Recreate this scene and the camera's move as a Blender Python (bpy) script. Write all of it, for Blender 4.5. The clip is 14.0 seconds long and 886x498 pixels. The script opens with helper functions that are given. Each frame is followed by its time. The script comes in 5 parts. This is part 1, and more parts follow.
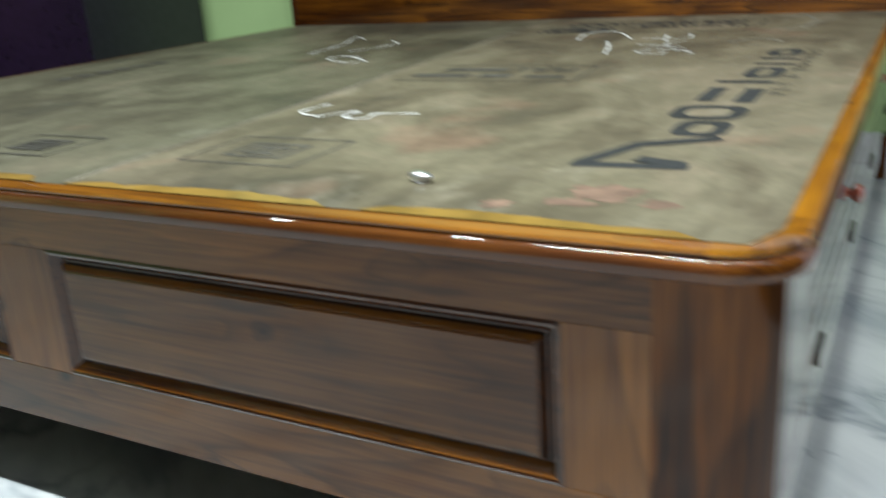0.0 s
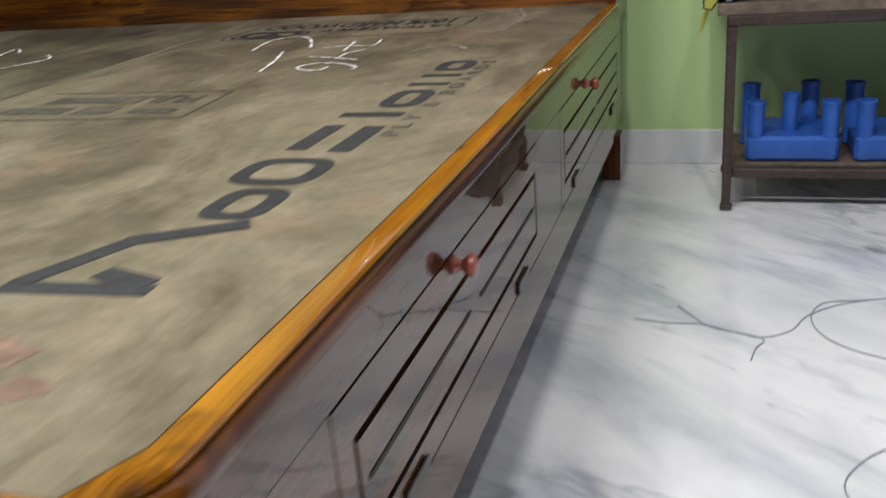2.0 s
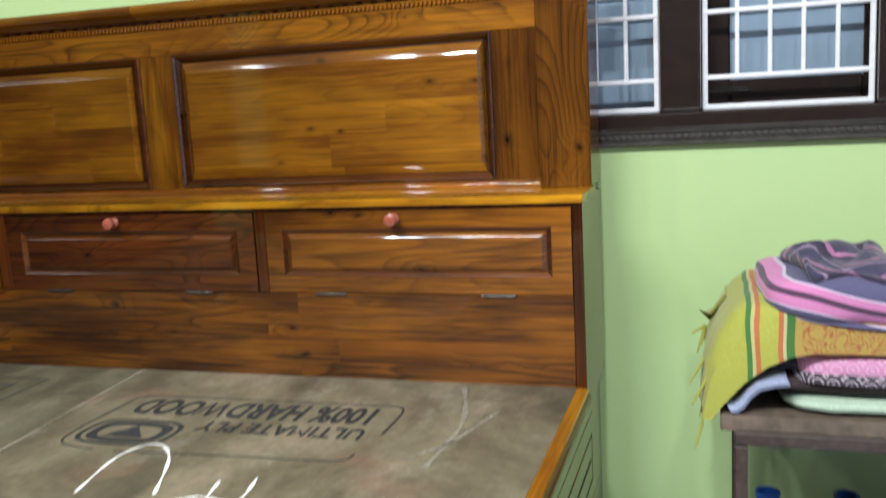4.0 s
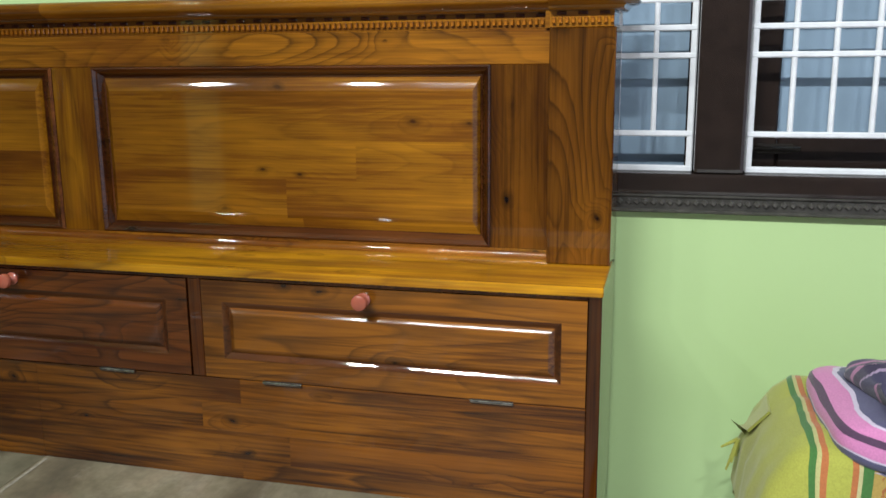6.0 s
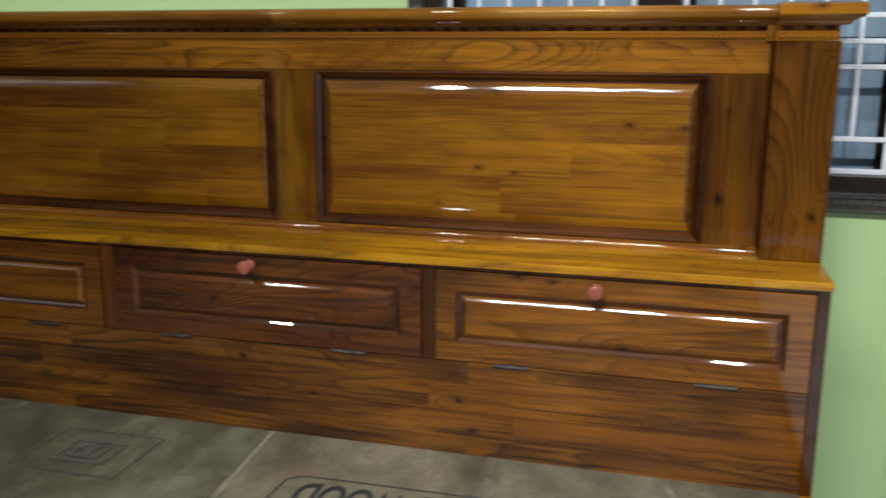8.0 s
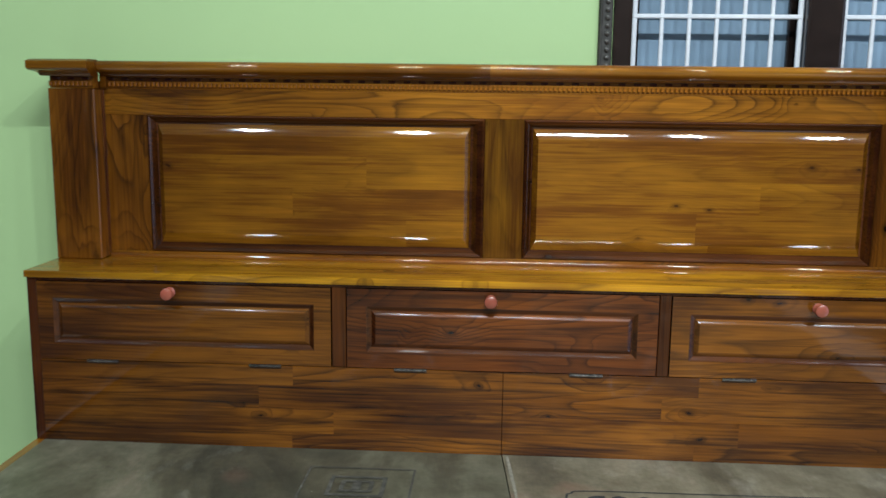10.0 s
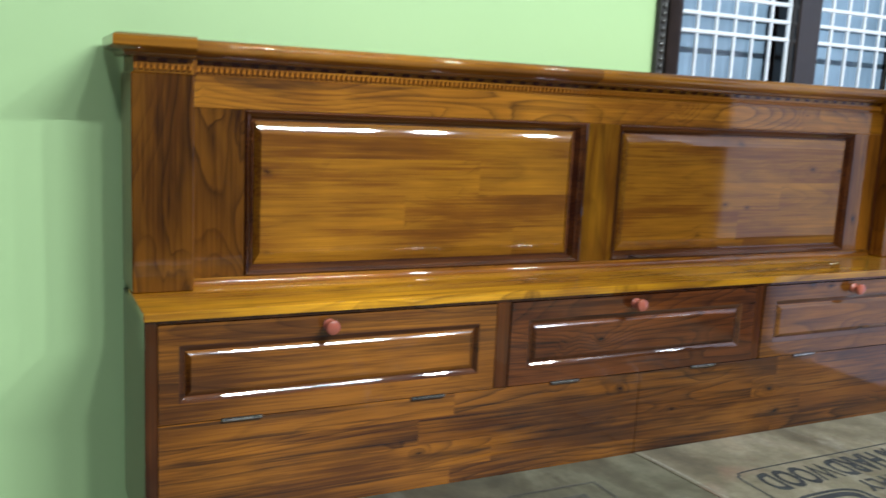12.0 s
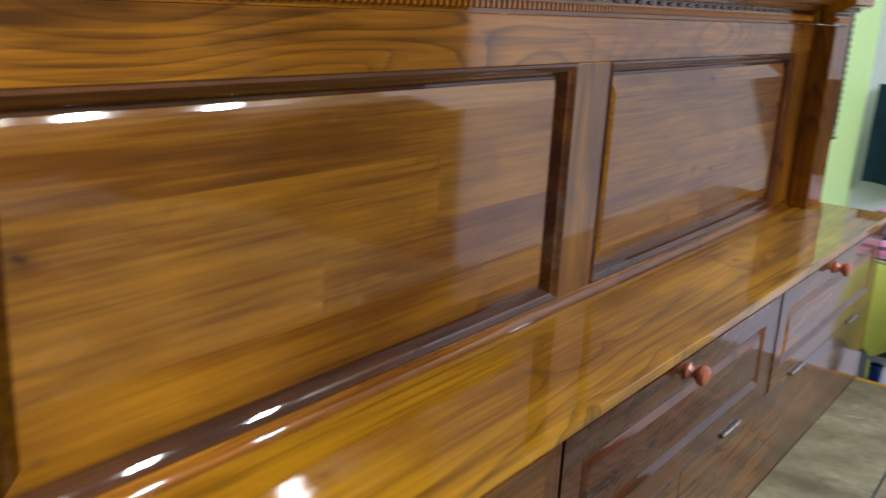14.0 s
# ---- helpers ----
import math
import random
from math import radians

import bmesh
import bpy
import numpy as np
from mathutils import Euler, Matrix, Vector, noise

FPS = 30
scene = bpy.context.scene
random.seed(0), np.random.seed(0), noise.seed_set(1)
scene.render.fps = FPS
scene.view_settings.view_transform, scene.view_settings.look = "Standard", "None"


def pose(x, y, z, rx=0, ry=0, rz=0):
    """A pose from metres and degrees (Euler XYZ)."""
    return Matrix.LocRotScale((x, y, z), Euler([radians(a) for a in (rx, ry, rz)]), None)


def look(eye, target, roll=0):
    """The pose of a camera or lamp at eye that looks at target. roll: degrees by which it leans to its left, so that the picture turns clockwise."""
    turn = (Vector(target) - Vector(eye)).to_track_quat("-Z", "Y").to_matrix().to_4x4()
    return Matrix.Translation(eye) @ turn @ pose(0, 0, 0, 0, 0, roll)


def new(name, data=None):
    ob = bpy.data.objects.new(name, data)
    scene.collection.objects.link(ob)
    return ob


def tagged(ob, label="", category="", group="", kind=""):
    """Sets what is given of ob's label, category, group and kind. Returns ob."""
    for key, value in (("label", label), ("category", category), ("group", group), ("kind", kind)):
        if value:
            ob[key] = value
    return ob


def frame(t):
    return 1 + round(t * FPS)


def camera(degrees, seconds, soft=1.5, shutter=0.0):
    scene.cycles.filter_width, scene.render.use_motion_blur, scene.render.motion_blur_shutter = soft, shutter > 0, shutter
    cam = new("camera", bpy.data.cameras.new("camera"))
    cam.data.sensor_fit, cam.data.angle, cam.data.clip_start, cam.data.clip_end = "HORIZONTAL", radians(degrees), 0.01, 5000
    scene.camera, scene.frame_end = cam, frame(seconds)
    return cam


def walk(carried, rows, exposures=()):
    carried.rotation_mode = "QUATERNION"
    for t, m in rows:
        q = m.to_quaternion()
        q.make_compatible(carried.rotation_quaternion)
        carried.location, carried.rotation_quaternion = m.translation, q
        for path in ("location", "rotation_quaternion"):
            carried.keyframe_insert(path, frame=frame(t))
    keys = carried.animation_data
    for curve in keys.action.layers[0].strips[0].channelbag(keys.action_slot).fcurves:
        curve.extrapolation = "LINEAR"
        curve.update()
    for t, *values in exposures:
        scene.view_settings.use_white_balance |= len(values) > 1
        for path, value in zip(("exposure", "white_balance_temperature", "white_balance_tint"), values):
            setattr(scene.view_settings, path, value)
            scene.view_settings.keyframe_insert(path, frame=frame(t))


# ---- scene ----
cam = camera(52.9, 14.0, 1.5, 0.6)
PATH = [
    (0, (0.982, -2.49, 0.67), (0.063, -0.834, 0.027), -4.0),
    (0.5, (1.08, -2.483, 0.658), (0.347, -0.777, -0.085), -4.3),
    (1, (1.124, -2.398, 0.669), (0.5, -0.641, -0.054), -4.4),
    (1.5, (1.133, -2.256, 0.666), (0.531, -0.492, -0.059), -4.4),
    (2, (1.15, -2.1, 0.674), (0.565, -0.324, -0.035), -4.6),
    (2.5, (1.175, -1.927, 0.703), (0.59, -0.128, 0.058), -4.8),
    (3, (1.156, -1.775, 0.783), (0.556, 0.054, 0.241), -4.2),
    (3.5, (1.141, -1.648, 0.848), (0.551, 0.213, 0.412), -3.7),
    (4, (1.137, -1.498, 0.952), (0.544, 0.384, 0.631), -3.1),
    (4.2, (1.112, -1.462, 0.965), (0.539, 0.428, 0.661), -2.8),
    (6.5, (0.993, -1.152, 1.122), (0.5, 0.737, 0.688), -0.4),
    (7, (0.975, -1.183, 1.145), (0.466, 0.7, 0.701), -0.5),
    (7.5, (0.892, -1.235, 1.135), (0.367, 0.646, 0.703), -0.2),
    (8, (0.696, -1.364, 1.108), (0.184, 0.523, 0.685), 0.3),
    (8.5, (0.574, -1.444, 1.099), (0.041, 0.445, 0.718), 0.7),
    (9, (0.4, -1.603, 1.105), (-0.002, 0.331, 0.795), 1.2),
    (9.2, (0.339, -1.644, 1.12), (-0.059, 0.29, 0.801), 1.1),
    (11.5, (-0.889, -1.449, 1.12), (-0.105, 0.364, 0.805), 1.7),
    (12, (-1.095, -1.313, 1.112), (-0.21, 0.451, 0.785), 2.8),
    (12.5, (-1.134, -1.068, 1.094), (-0.133, 0.598, 0.622), 3.2),
    (13, (-1.12, -0.762, 1.095), (0.172, 0.649, 0.512), 3.5),
    (13.5, (-1.03, -0.516, 1.124), (0.326, 0.849, 0.576), 3.3),
    (14, (-0.944, -0.347, 1.147), (0.584, 0.823, 0.603), 3.1),
]
walk(cam, [(t, look(eye, target, roll)) for t, eye, target, roll in PATH], ((0, 0.05, 6250, 5), (0.5, 0.2, 6400, 9), (1, -0.18, 6700, 15), (1.5, -0.17, 6750, 17), (2.5, -0.02, 6700, 18), (3, -0.02, 6600, 18), (3.5, 0.5, 6500, 16), (4, 0.62, 6500, 13), (6.5, 0.35, 6500, 10), (8, 0.14, 6450, 10), (8.5, 0.4, 6250, 9), (9, 0.15, 6000, 7), (11.5, 0.62, 5900, 6), (12, 0.7, 5900, 7), (12.5, 0.70, 5950, 3), (13, 0.95, 6100, 6), (13.5, 0.92, 6300, 6), (14, 0.57, 6500, 8)))

# ---- light ----
world = bpy.data.worlds.new("world")
scene.world = world
world.use_nodes = True
world.node_tree.nodes["Background"].inputs[0].default_value = (0.02, 0.025, 0.035, 1)
world.node_tree.nodes["Background"].inputs[1].default_value = 0.3
CEIL = 2.75
LAMP_Y = -2.08


def area_lamp(name, x, y, z, sx, sy, watts, tint=(0.94, 0.985, 1.0)):
    data = bpy.data.lights.new(name, "AREA")
    data.shape, data.size, data.size_y, data.energy, data.color = "RECTANGLE", sx, sy, watts, tint
    ob = new(name, data)
    ob.location = (x, y, z)
    return ob


TUBE_W = 57.0
area_lamp("tube_glow", 0.22, LAMP_Y, CEIL - 0.075, 0.80, 0.035, TUBE_W)
LED_X = (-1.30, -0.45, 0.95, 1.62)
for lx, lw in zip(LED_X, (16.0, 17.0, 32.0, 19.0)):
    area_lamp("led_glow", lx, LAMP_Y, CEIL - 0.03, 0.12, 0.12, lw)

# ---- materials ----


def mat_base(name):
    m = bpy.data.materials.new(name)
    m.use_nodes = True
    nt = m.node_tree
    b = nt.nodes["Principled BSDF"]
    return m, nt, b


def ramp(nt, fac, stops):
    r = nt.nodes.new("ShaderNodeValToRGB")
    e = r.color_ramp.elements
    while len(e) < len(stops):
        e.new(0.5)
    for el, (p, c) in zip(e, stops):
        el.position, el.color = p, (*c, 1)
    nt.links.new(fac, r.inputs[0])
    return r.outputs[0]


def coords(nt, scale=(1, 1, 1), loc=(0, 0, 0), rot=(0, 0, 0)):
    tc = nt.nodes.new("ShaderNodeTexCoord")
    mp = nt.nodes.new("ShaderNodeMapping")
    mp.inputs["Scale"].default_value = scale
    mp.inputs["Location"].default_value = loc
    mp.inputs["Rotation"].default_value = rot
    nt.links.new(tc.outputs["Object"], mp.inputs["Vector"])
    return mp.outputs[0]


def tex_noise(nt, vec, scale, detail=3.0, rough=0.5, dist=0.0):
    n = nt.nodes.new("ShaderNodeTexNoise")
    n.inputs["Scale"].default_value = scale
    n.inputs["Detail"].default_value = detail
    n.inputs["Roughness"].default_value = rough
    n.inputs["Distortion"].default_value = dist
    nt.links.new(vec, n.inputs["Vector"])
    return n.outputs["Fac"]


def math_node(nt, op, a, b=None, clamp=False):
    n = nt.nodes.new("ShaderNodeMath")
    n.operation, n.use_clamp = op, clamp
    for i, v in enumerate((a, b)):
        if v is None:
            continue
        if isinstance(v, (int, float)):
            n.inputs[i].default_value = v
        else:
            nt.links.new(v, n.inputs[i])
    return n.outputs[0]


def mix_col(nt, fac, a, b, blend="MIX"):
    n = nt.nodes.new("ShaderNodeMix")
    n.data_type, n.blend_type = "RGBA", blend
    ins = [s for s in n.inputs if s.enabled]
    for s, v in zip(ins, (fac, a, b)):
        if isinstance(v, (int, float)):
            s.default_value = v
        elif isinstance(v, tuple):
            s.default_value = (*v, 1)
        else:
            nt.links.new(v, s)
    return [o for o in n.outputs if o.enabled][0]


def bump_node(nt, b, height, strength, dist=0.002):
    n = nt.nodes.new("ShaderNodeBump")
    n.inputs["Strength"].default_value = strength
    n.inputs["Distance"].default_value = dist
    nt.links.new(height, n.inputs["Height"])
    nt.links.new(n.outputs[0], b.inputs["Normal"])


def wood(name, axis, light, mid, dark, seed=0.0, coat=1.0, cells=True, rings=60.0, contrast=0.7, coat_rough=0.035, spread=1.0, streaks=0.45, faces="y", knots=0.8, along=0.5, blocks=0.42, rows=15.5, bend=0.11, lengths=1.5, sheen=0.6, coat_ior=1.54):
    """Varnished teak: finger-jointed lengths, rings as contour lines of a stretched noise that bend round knots, fibres."""
    m, nt, b = mat_base(name)
    order = {"x": (0, 1, 1), "y": (1, 0, 1), "z": (1, 1, 0)}[axis]

    def stretch(al, ac):
        return tuple(ac if o else al for o in order)

    base = coords(nt, (1, 1, 1), (seed, seed * 0.7, seed * 0.3))
    tone = None
    if cells:
        # each jointed length has its own tone and its own piece of grain
        sp = nt.nodes.new("ShaderNodeSeparateXYZ")
        nt.links.new(base, sp.inputs[0])
        long_ax, wide_ax = {"x": (0, 2), "y": (1, 2), "z": (2, 0)}[axis]
        row = math_node(nt, "FLOOR", math_node(nt, "MULTIPLY", sp.outputs[wide_ax], rows))
        rnd = nt.nodes.new("ShaderNodeTexWhiteNoise")
        rnd.noise_dimensions = "1D"
        nt.links.new(row, rnd.inputs["W"])
        col_id = math_node(nt, "FLOOR", math_node(nt, "ADD", math_node(nt, "MULTIPLY", sp.outputs[long_ax], lengths), math_node(nt, "MULTIPLY", rnd.outputs["Value"], 5.0)))
        cell = nt.nodes.new("ShaderNodeTexWhiteNoise")
        cell.noise_dimensions = "2D"
        cmb = nt.nodes.new("ShaderNodeCombineXYZ")
        nt.links.new(row, cmb.inputs[0])
        nt.links.new(col_id, cmb.inputs[1])
        nt.links.new(cmb.outputs[0], cell.inputs["Vector"])
        tone = ramp(nt, cell.outputs["Value"], [(0.0, (0.60, 0.50, 0.42)), (0.35, (0.88, 0.84, 0.80)), (0.7, (1.0, 0.99, 0.95)), (1.0, (1.18, 1.20, 1.05))])
        shift = nt.nodes.new("ShaderNodeVectorMath")
        shift.operation = "MULTIPLY_ADD"
        nt.links.new(cell.outputs["Color"], shift.inputs[0])
        shift.inputs[1].default_value = (3.1, 3.7, 2.9)
        nt.links.new(base, shift.inputs[2])
        base = shift.outputs[0]

    def grain(scale, loc=(0, 0, 0)):
        mp = nt.nodes.new("ShaderNodeMapping")
        mp.inputs["Scale"].default_value, mp.inputs["Location"].default_value = scale, loc
        nt.links.new(base, mp.inputs["Vector"])
        return mp.outputs[0]

    kv = nt.nodes.new("ShaderNodeTexVoronoi")
    kv.voronoi_dimensions = "2D"
    ks, kc = nt.nodes.new("ShaderNodeSeparateXYZ"), nt.nodes.new("ShaderNodeCombineXYZ")
    nt.links.new(grain(stretch(5.2, 9.5), (seed * 2.3 + 0.4, seed, seed + 0.3)), ks.inputs[0])
    for k, sock in enumerate([i for i in range(3) if "xyz"[i] != faces]):
        nt.links.new(ks.outputs[sock], kc.inputs[k])
    wob = nt.nodes.new("ShaderNodeTexNoise")
    wob.inputs["Scale"].default_value = 3.5
    nt.links.new(kc.outputs[0], wob.inputs["Vector"])
    nt.links.new(mix_col(nt, 0.16, kc.outputs[0], wob.outputs["Color"], "ADD"), kv.inputs["Vector"])
    kv.inputs["Scale"].default_value = 1.0
    halo = ramp(nt, kv.outputs["Distance"], [(0.02, (1, 1, 1)), (0.14, (0.40, 0.40, 0.40)), (0.40, (0, 0, 0))])
    core = ramp(nt, kv.outputs["Distance"], [(0.015, (1, 1, 1)), (0.035, (0.5, 0.5, 0.5)), (0.10, (0, 0, 0))])
    pick = ramp(nt, tex_noise(nt, grain((2.5, 2.5, 2.5), (seed, 1, seed)), 2.0, 1.0), [(0.47, (0, 0, 0)), (0.56, (1, 1, 1))])
    n1 = tex_noise(nt, grain(stretch(along * spread, 9.0 * spread), (seed, seed * 1.7, seed * 0.6)), 1.1, 1.0, 0.4, 0.12)
    n1 = math_node(nt, "ADD", n1, math_node(nt, "MULTIPLY", math_node(nt, "MULTIPLY", halo, pick), bend))
    fine = tex_noise(nt, grain(stretch(3.0, 60.0), (seed, 0, 1)), 1.5, 2.0)
    n1 = math_node(nt, "ADD", n1, math_node(nt, "MULTIPLY", fine, 0.016))
    # late wood: sharp on one side of the ring, fading on the other
    turn = math_node(nt, "FRACT", math_node(nt, "MULTIPLY", n1, rings / 6.283))
    ring = ramp(nt, turn, [(0.0, (0, 0, 0)), (0.10, (1, 1, 1)), (0.24, (0.5, 0.5, 0.5)), (0.60, (0.06, 0.06, 0.06)), (1.0, (0, 0, 0))])
    amp = ramp(nt, tex_noise(nt, grain(stretch(1.3, 6.0), (seed * 4, 2, 1)), 1.5, 2.0), [(0.34, (0.12, 0.12, 0.12)), (0.60, (1, 1, 1))])
    line = math_node(nt, "MULTIPLY", math_node(nt, "MULTIPLY", ring, amp), contrast, True)
    fib = tex_noise(nt, grain(stretch(3.0, 130.0), (seed * 3, 0, seed)), 1.6, 4.0, 0.7)
    broad = tex_noise(nt, grain(stretch(1.4, 9.0), (seed, 7, seed * 2)), 1.6, 3.0, 0.55)
    g = math_node(nt, "ADD", math_node(nt, "MULTIPLY", fib, 0.40), math_node(nt, "MULTIPLY", broad, 0.60))
    col = ramp(nt, g, [(0.34, tuple(c * 0.72 for c in mid)), (0.43, mid), (0.53, light), (0.66, tuple(min(1, c * 1.4) for c in light))])
    if tone:
        col = mix_col(nt, blocks, col, tone, "MULTIPLY")
    col = mix_col(nt, line, col, dark)
    streak = ramp(nt, tex_noise(nt, grain(stretch(1.6, 75.0), (seed * 6, seed, 3)), 1.6, 3.0, 0.55), [(0.56, (0, 0, 0)), (0.66, (1, 1, 1))])
    col = mix_col(nt, math_node(nt, "MULTIPLY", streak, streaks), col, dark)
    smoke = ramp(nt, tex_noise(nt, grain(stretch(2.2, 20.0), (seed * 5, 3, seed)), 1.5, 3.0, 0.6), [(0.58, (0, 0, 0)), (0.72, (1, 1, 1))])
    col = mix_col(nt, math_node(nt, "MULTIPLY", smoke, min(1.0, contrast * 1.1)), col, tuple(c * 1.3 for c in dark))
    col = mix_col(nt, math_node(nt, "MULTIPLY", math_node(nt, "MULTIPLY", core, pick), knots), col, tuple(c * 0.6 for c in dark))
    st = tex_noise(nt, coords(nt, (1.5, 1.5, 1.5), (seed, 4, 2)), 2.2, 3.0)
    col = mix_col(nt, 0.7, col, ramp(nt, st, [(0.36, (0.58, 0.50, 0.44)), (0.62, (1.08, 1.06, 1.0))]), "MULTIPLY")
    nt.links.new(col, b.inputs["Base Color"])
    b.inputs["Roughness"].default_value = 0.55
    # sheen of the fibres: narrow along the grain, broad across it
    b.inputs["Metallic"].default_value = sheen
    b.inputs["Anisotropic"].default_value = 0.9
    tan = nt.nodes.new("ShaderNodeCombineXYZ")
    for k in range(3):
        tan.inputs[k].default_value = float(order[k])
    nt.links.new(tan.outputs[0], b.inputs["Tangent"])
    b.inputs["Specular IOR Level"].default_value = 0.12
    b.inputs["Coat Weight"].default_value = coat
    b.inputs["Coat Roughness"].default_value = coat_rough
    b.inputs["Coat IOR"].default_value = coat_ior
    wave = tex_noise(nt, coords(nt, stretch(2.5, 16.0)), 2.5, 2.0)
    n = nt.nodes.new("ShaderNodeBump")
    n.inputs["Strength"].default_value, n.inputs["Distance"].default_value = 0.07, 0.003
    nt.links.new(wave, n.inputs["Height"])
    nt.links.new(n.outputs[0], b.inputs["Coat Normal"])
    return m


GOLD = ((0.280, 0.119, 0.0052), (0.172, 0.060, 0.0033), (0.050, 0.0150, 0.0022))
BROWN = ((0.215, 0.075, 0.0045), (0.100, 0.030, 0.0024), (0.015, 0.0042, 0.0011))
RED = ((0.135, 0.036, 0.0040), (0.074, 0.018, 0.0025), (0.012, 0.0034, 0.0012))
HONEY = ((0.52, 0.250, 0.0060), (0.36, 0.146, 0.0040), (0.085, 0.025, 0.0020))
TRIMS = ((0.280, 0.098, 0.0060), (0.165, 0.048, 0.0035), (0.030, 0.008, 0.0014))
AMBER = ((0.40, 0.165, 0.008), (0.27, 0.092, 0.005), (0.075, 0.021, 0.0025))
WALNUT = ((0.225, 0.090, 0.020), (0.138, 0.050, 0.0115), (0.022, 0.0072, 0.0025))
FIGURED = ((0.33, 0.132, 0.0080), (0.205, 0.072, 0.0050), (0.018, 0.0055, 0.0018))
wood_panel = wood("teak_panel", "x", *GOLD, seed=1.3, rings=130, contrast=0.26, streaks=0.18, knots=0.9, blocks=0.22, coat_rough=0.055, along=0.8, lengths=1.1)
wood_panel_two = wood("teak_panel_two", "x", *GOLD, seed=5.9, rings=130, contrast=0.26, streaks=0.18, knots=0.9, blocks=0.22, coat_rough=0.055, along=0.8, lengths=1.1)
wood_rail = wood("teak_rail", "x", *FIGURED, seed=2.1, rings=190, contrast=0.68, cells=False, spread=0.62, streaks=0.3, along=2.4, coat_rough=0.055, bend=0.20)
wood_stile = wood("teak_stile", "z", (0.25, 0.092, 0.007), (0.145, 0.047, 0.0045), (0.018, 0.0055, 0.002), seed=3.7, rings=150, contrast=0.75, cells=False, streaks=0.3, spread=0.7, knots=1.0, along=2.4, bend=0.22)
wood_mid_stile = wood("teak_mid_stile", "z", *GOLD, seed=7.7, rings=90, contrast=0.55, cells=False, streaks=0.3, spread=0.7, along=1.6)
wood_door = wood("teak_door", "x", *BROWN, seed=4.4, rings=110, contrast=0.5, cells=False, streaks=0.35, knots=0.9, coat_rough=0.075, along=0.9)
wood_door_red = wood("teak_door_red", "x", *RED, seed=8.2, rings=110, contrast=0.75, cells=False, streaks=0.45, knots=1.0, coat_rough=0.075, along=1.4, bend=0.2)
wood_plank = wood("teak_plank", "x", *BROWN, seed=6.5, rings=120, contrast=0.72, streaks=0.7, knots=0.9, blocks=0.60, coat_rough=0.075, rows=21.0, along=0.8, lengths=1.3)
wood_shelf = wood("teak_shelf", "x", *HONEY, seed=9.1, rings=90, contrast=0.55, cells=False, streaks=0.4, faces="z", knots=0.5, spread=0.75, along=0.9)
wood_bead = wood("teak_varnish_bead", "x", *TRIMS, seed=24.1, rings=60, contrast=0.4, cells=False, coat_rough=0.05)
wood_cornice = wood("teak_cornice", "x", (0.33, 0.135, 0.007), (0.22, 0.078, 0.0045), (0.06, 0.017, 0.002), seed=2.9, rings=60, contrast=0.3, lengths=0.8)
wood_dentil = wood("teak_dentil", "x", *TRIMS, seed=4.9, rings=40, contrast=0.3, cells=False)
wood_dark = wood("teak_dark_frame", "z", *RED, seed=11.0, rings=50, contrast=0.4, cells=False)
wood_lip = wood("teak_dark_lip", "x", (0.10, 0.030, 0.005), (0.055, 0.015, 0.003), (0.012, 0.004, 0.0015), seed=18.3, rings=90, contrast=0.3, cells=False)
wood_trim_x = wood("teak_trim_front", "x", (0.30, 0.118, 0.007), (0.19, 0.064, 0.004), (0.035, 0.010, 0.0015), seed=12.4, rings=90, contrast=0.6, streaks=0.5, sheen=0.25, faces="z")
wood_trim_y = wood("teak_trim_side", "y", *AMBER, seed=13.4, rings=70, contrast=0.3, faces="z", streaks=0.3, sheen=0.2, cells=False)
wood_roll_x = wood("teak_roll_front", "x", (0.19, 0.060, 0.005), (0.105, 0.030, 0.003), (0.018, 0.005, 0.001), seed=22.4, rings=60, contrast=0.5, streaks=0.4, cells=False, sheen=0.35)
wood_roll_y = wood("teak_roll_side", "y", (0.19, 0.060, 0.005), (0.105, 0.030, 0.003), (0.018, 0.005, 0.001), seed=23.4, rings=60, contrast=0.5, streaks=0.4, cells=False, faces="z", sheen=0.35, coat=0.7)
wood_front_x = wood("teak_front_rail", "x", *WALNUT, seed=14.2, rings=70, contrast=0.55, knots=1.2, cells=False, along=1.4, bend=0.2, streaks=0.25, coat=0.75, coat_rough=0.12)
wood_front_z = wood("teak_front_stile", "z", *WALNUT, seed=15.2, rings=70, contrast=0.4, cells=False, spread=0.7, along=1.0, streaks=0.25, coat=0.75, coat_rough=0.12)
wood_side = wood("teak_side", "y", *RED, seed=16.8, rings=50, contrast=0.4, coat_rough=0.02, faces="x", coat_ior=1.68)
wood_trim_corner = wood("teak_trim_corner", "y", *AMBER, seed=20.4, rings=170, contrast=0.7, streaks=0.4, faces="z", cells=False, sheen=0.3)
# brighter orange teak: lamp light on up-facing edges put into the colour
wood_lit_edge = wood("teak_lit_edge", "x", (0.33, 0.115, 0.007), (0.19, 0.058, 0.004), (0.03, 0.008, 0.0015), seed=19.5, rings=60, contrast=0.7, cells=False, sheen=0.25)
wood_post = wood("teak_post", "z", (0.20, 0.066, 0.006), (0.075, 0.022, 0.003), (0.006, 0.002, 0.0009), seed=17.1, rings=46, contrast=0.95, cells=False, spread=0.8, along=2.0, streaks=0.3, coat=0.55, coat_rough=0.08)


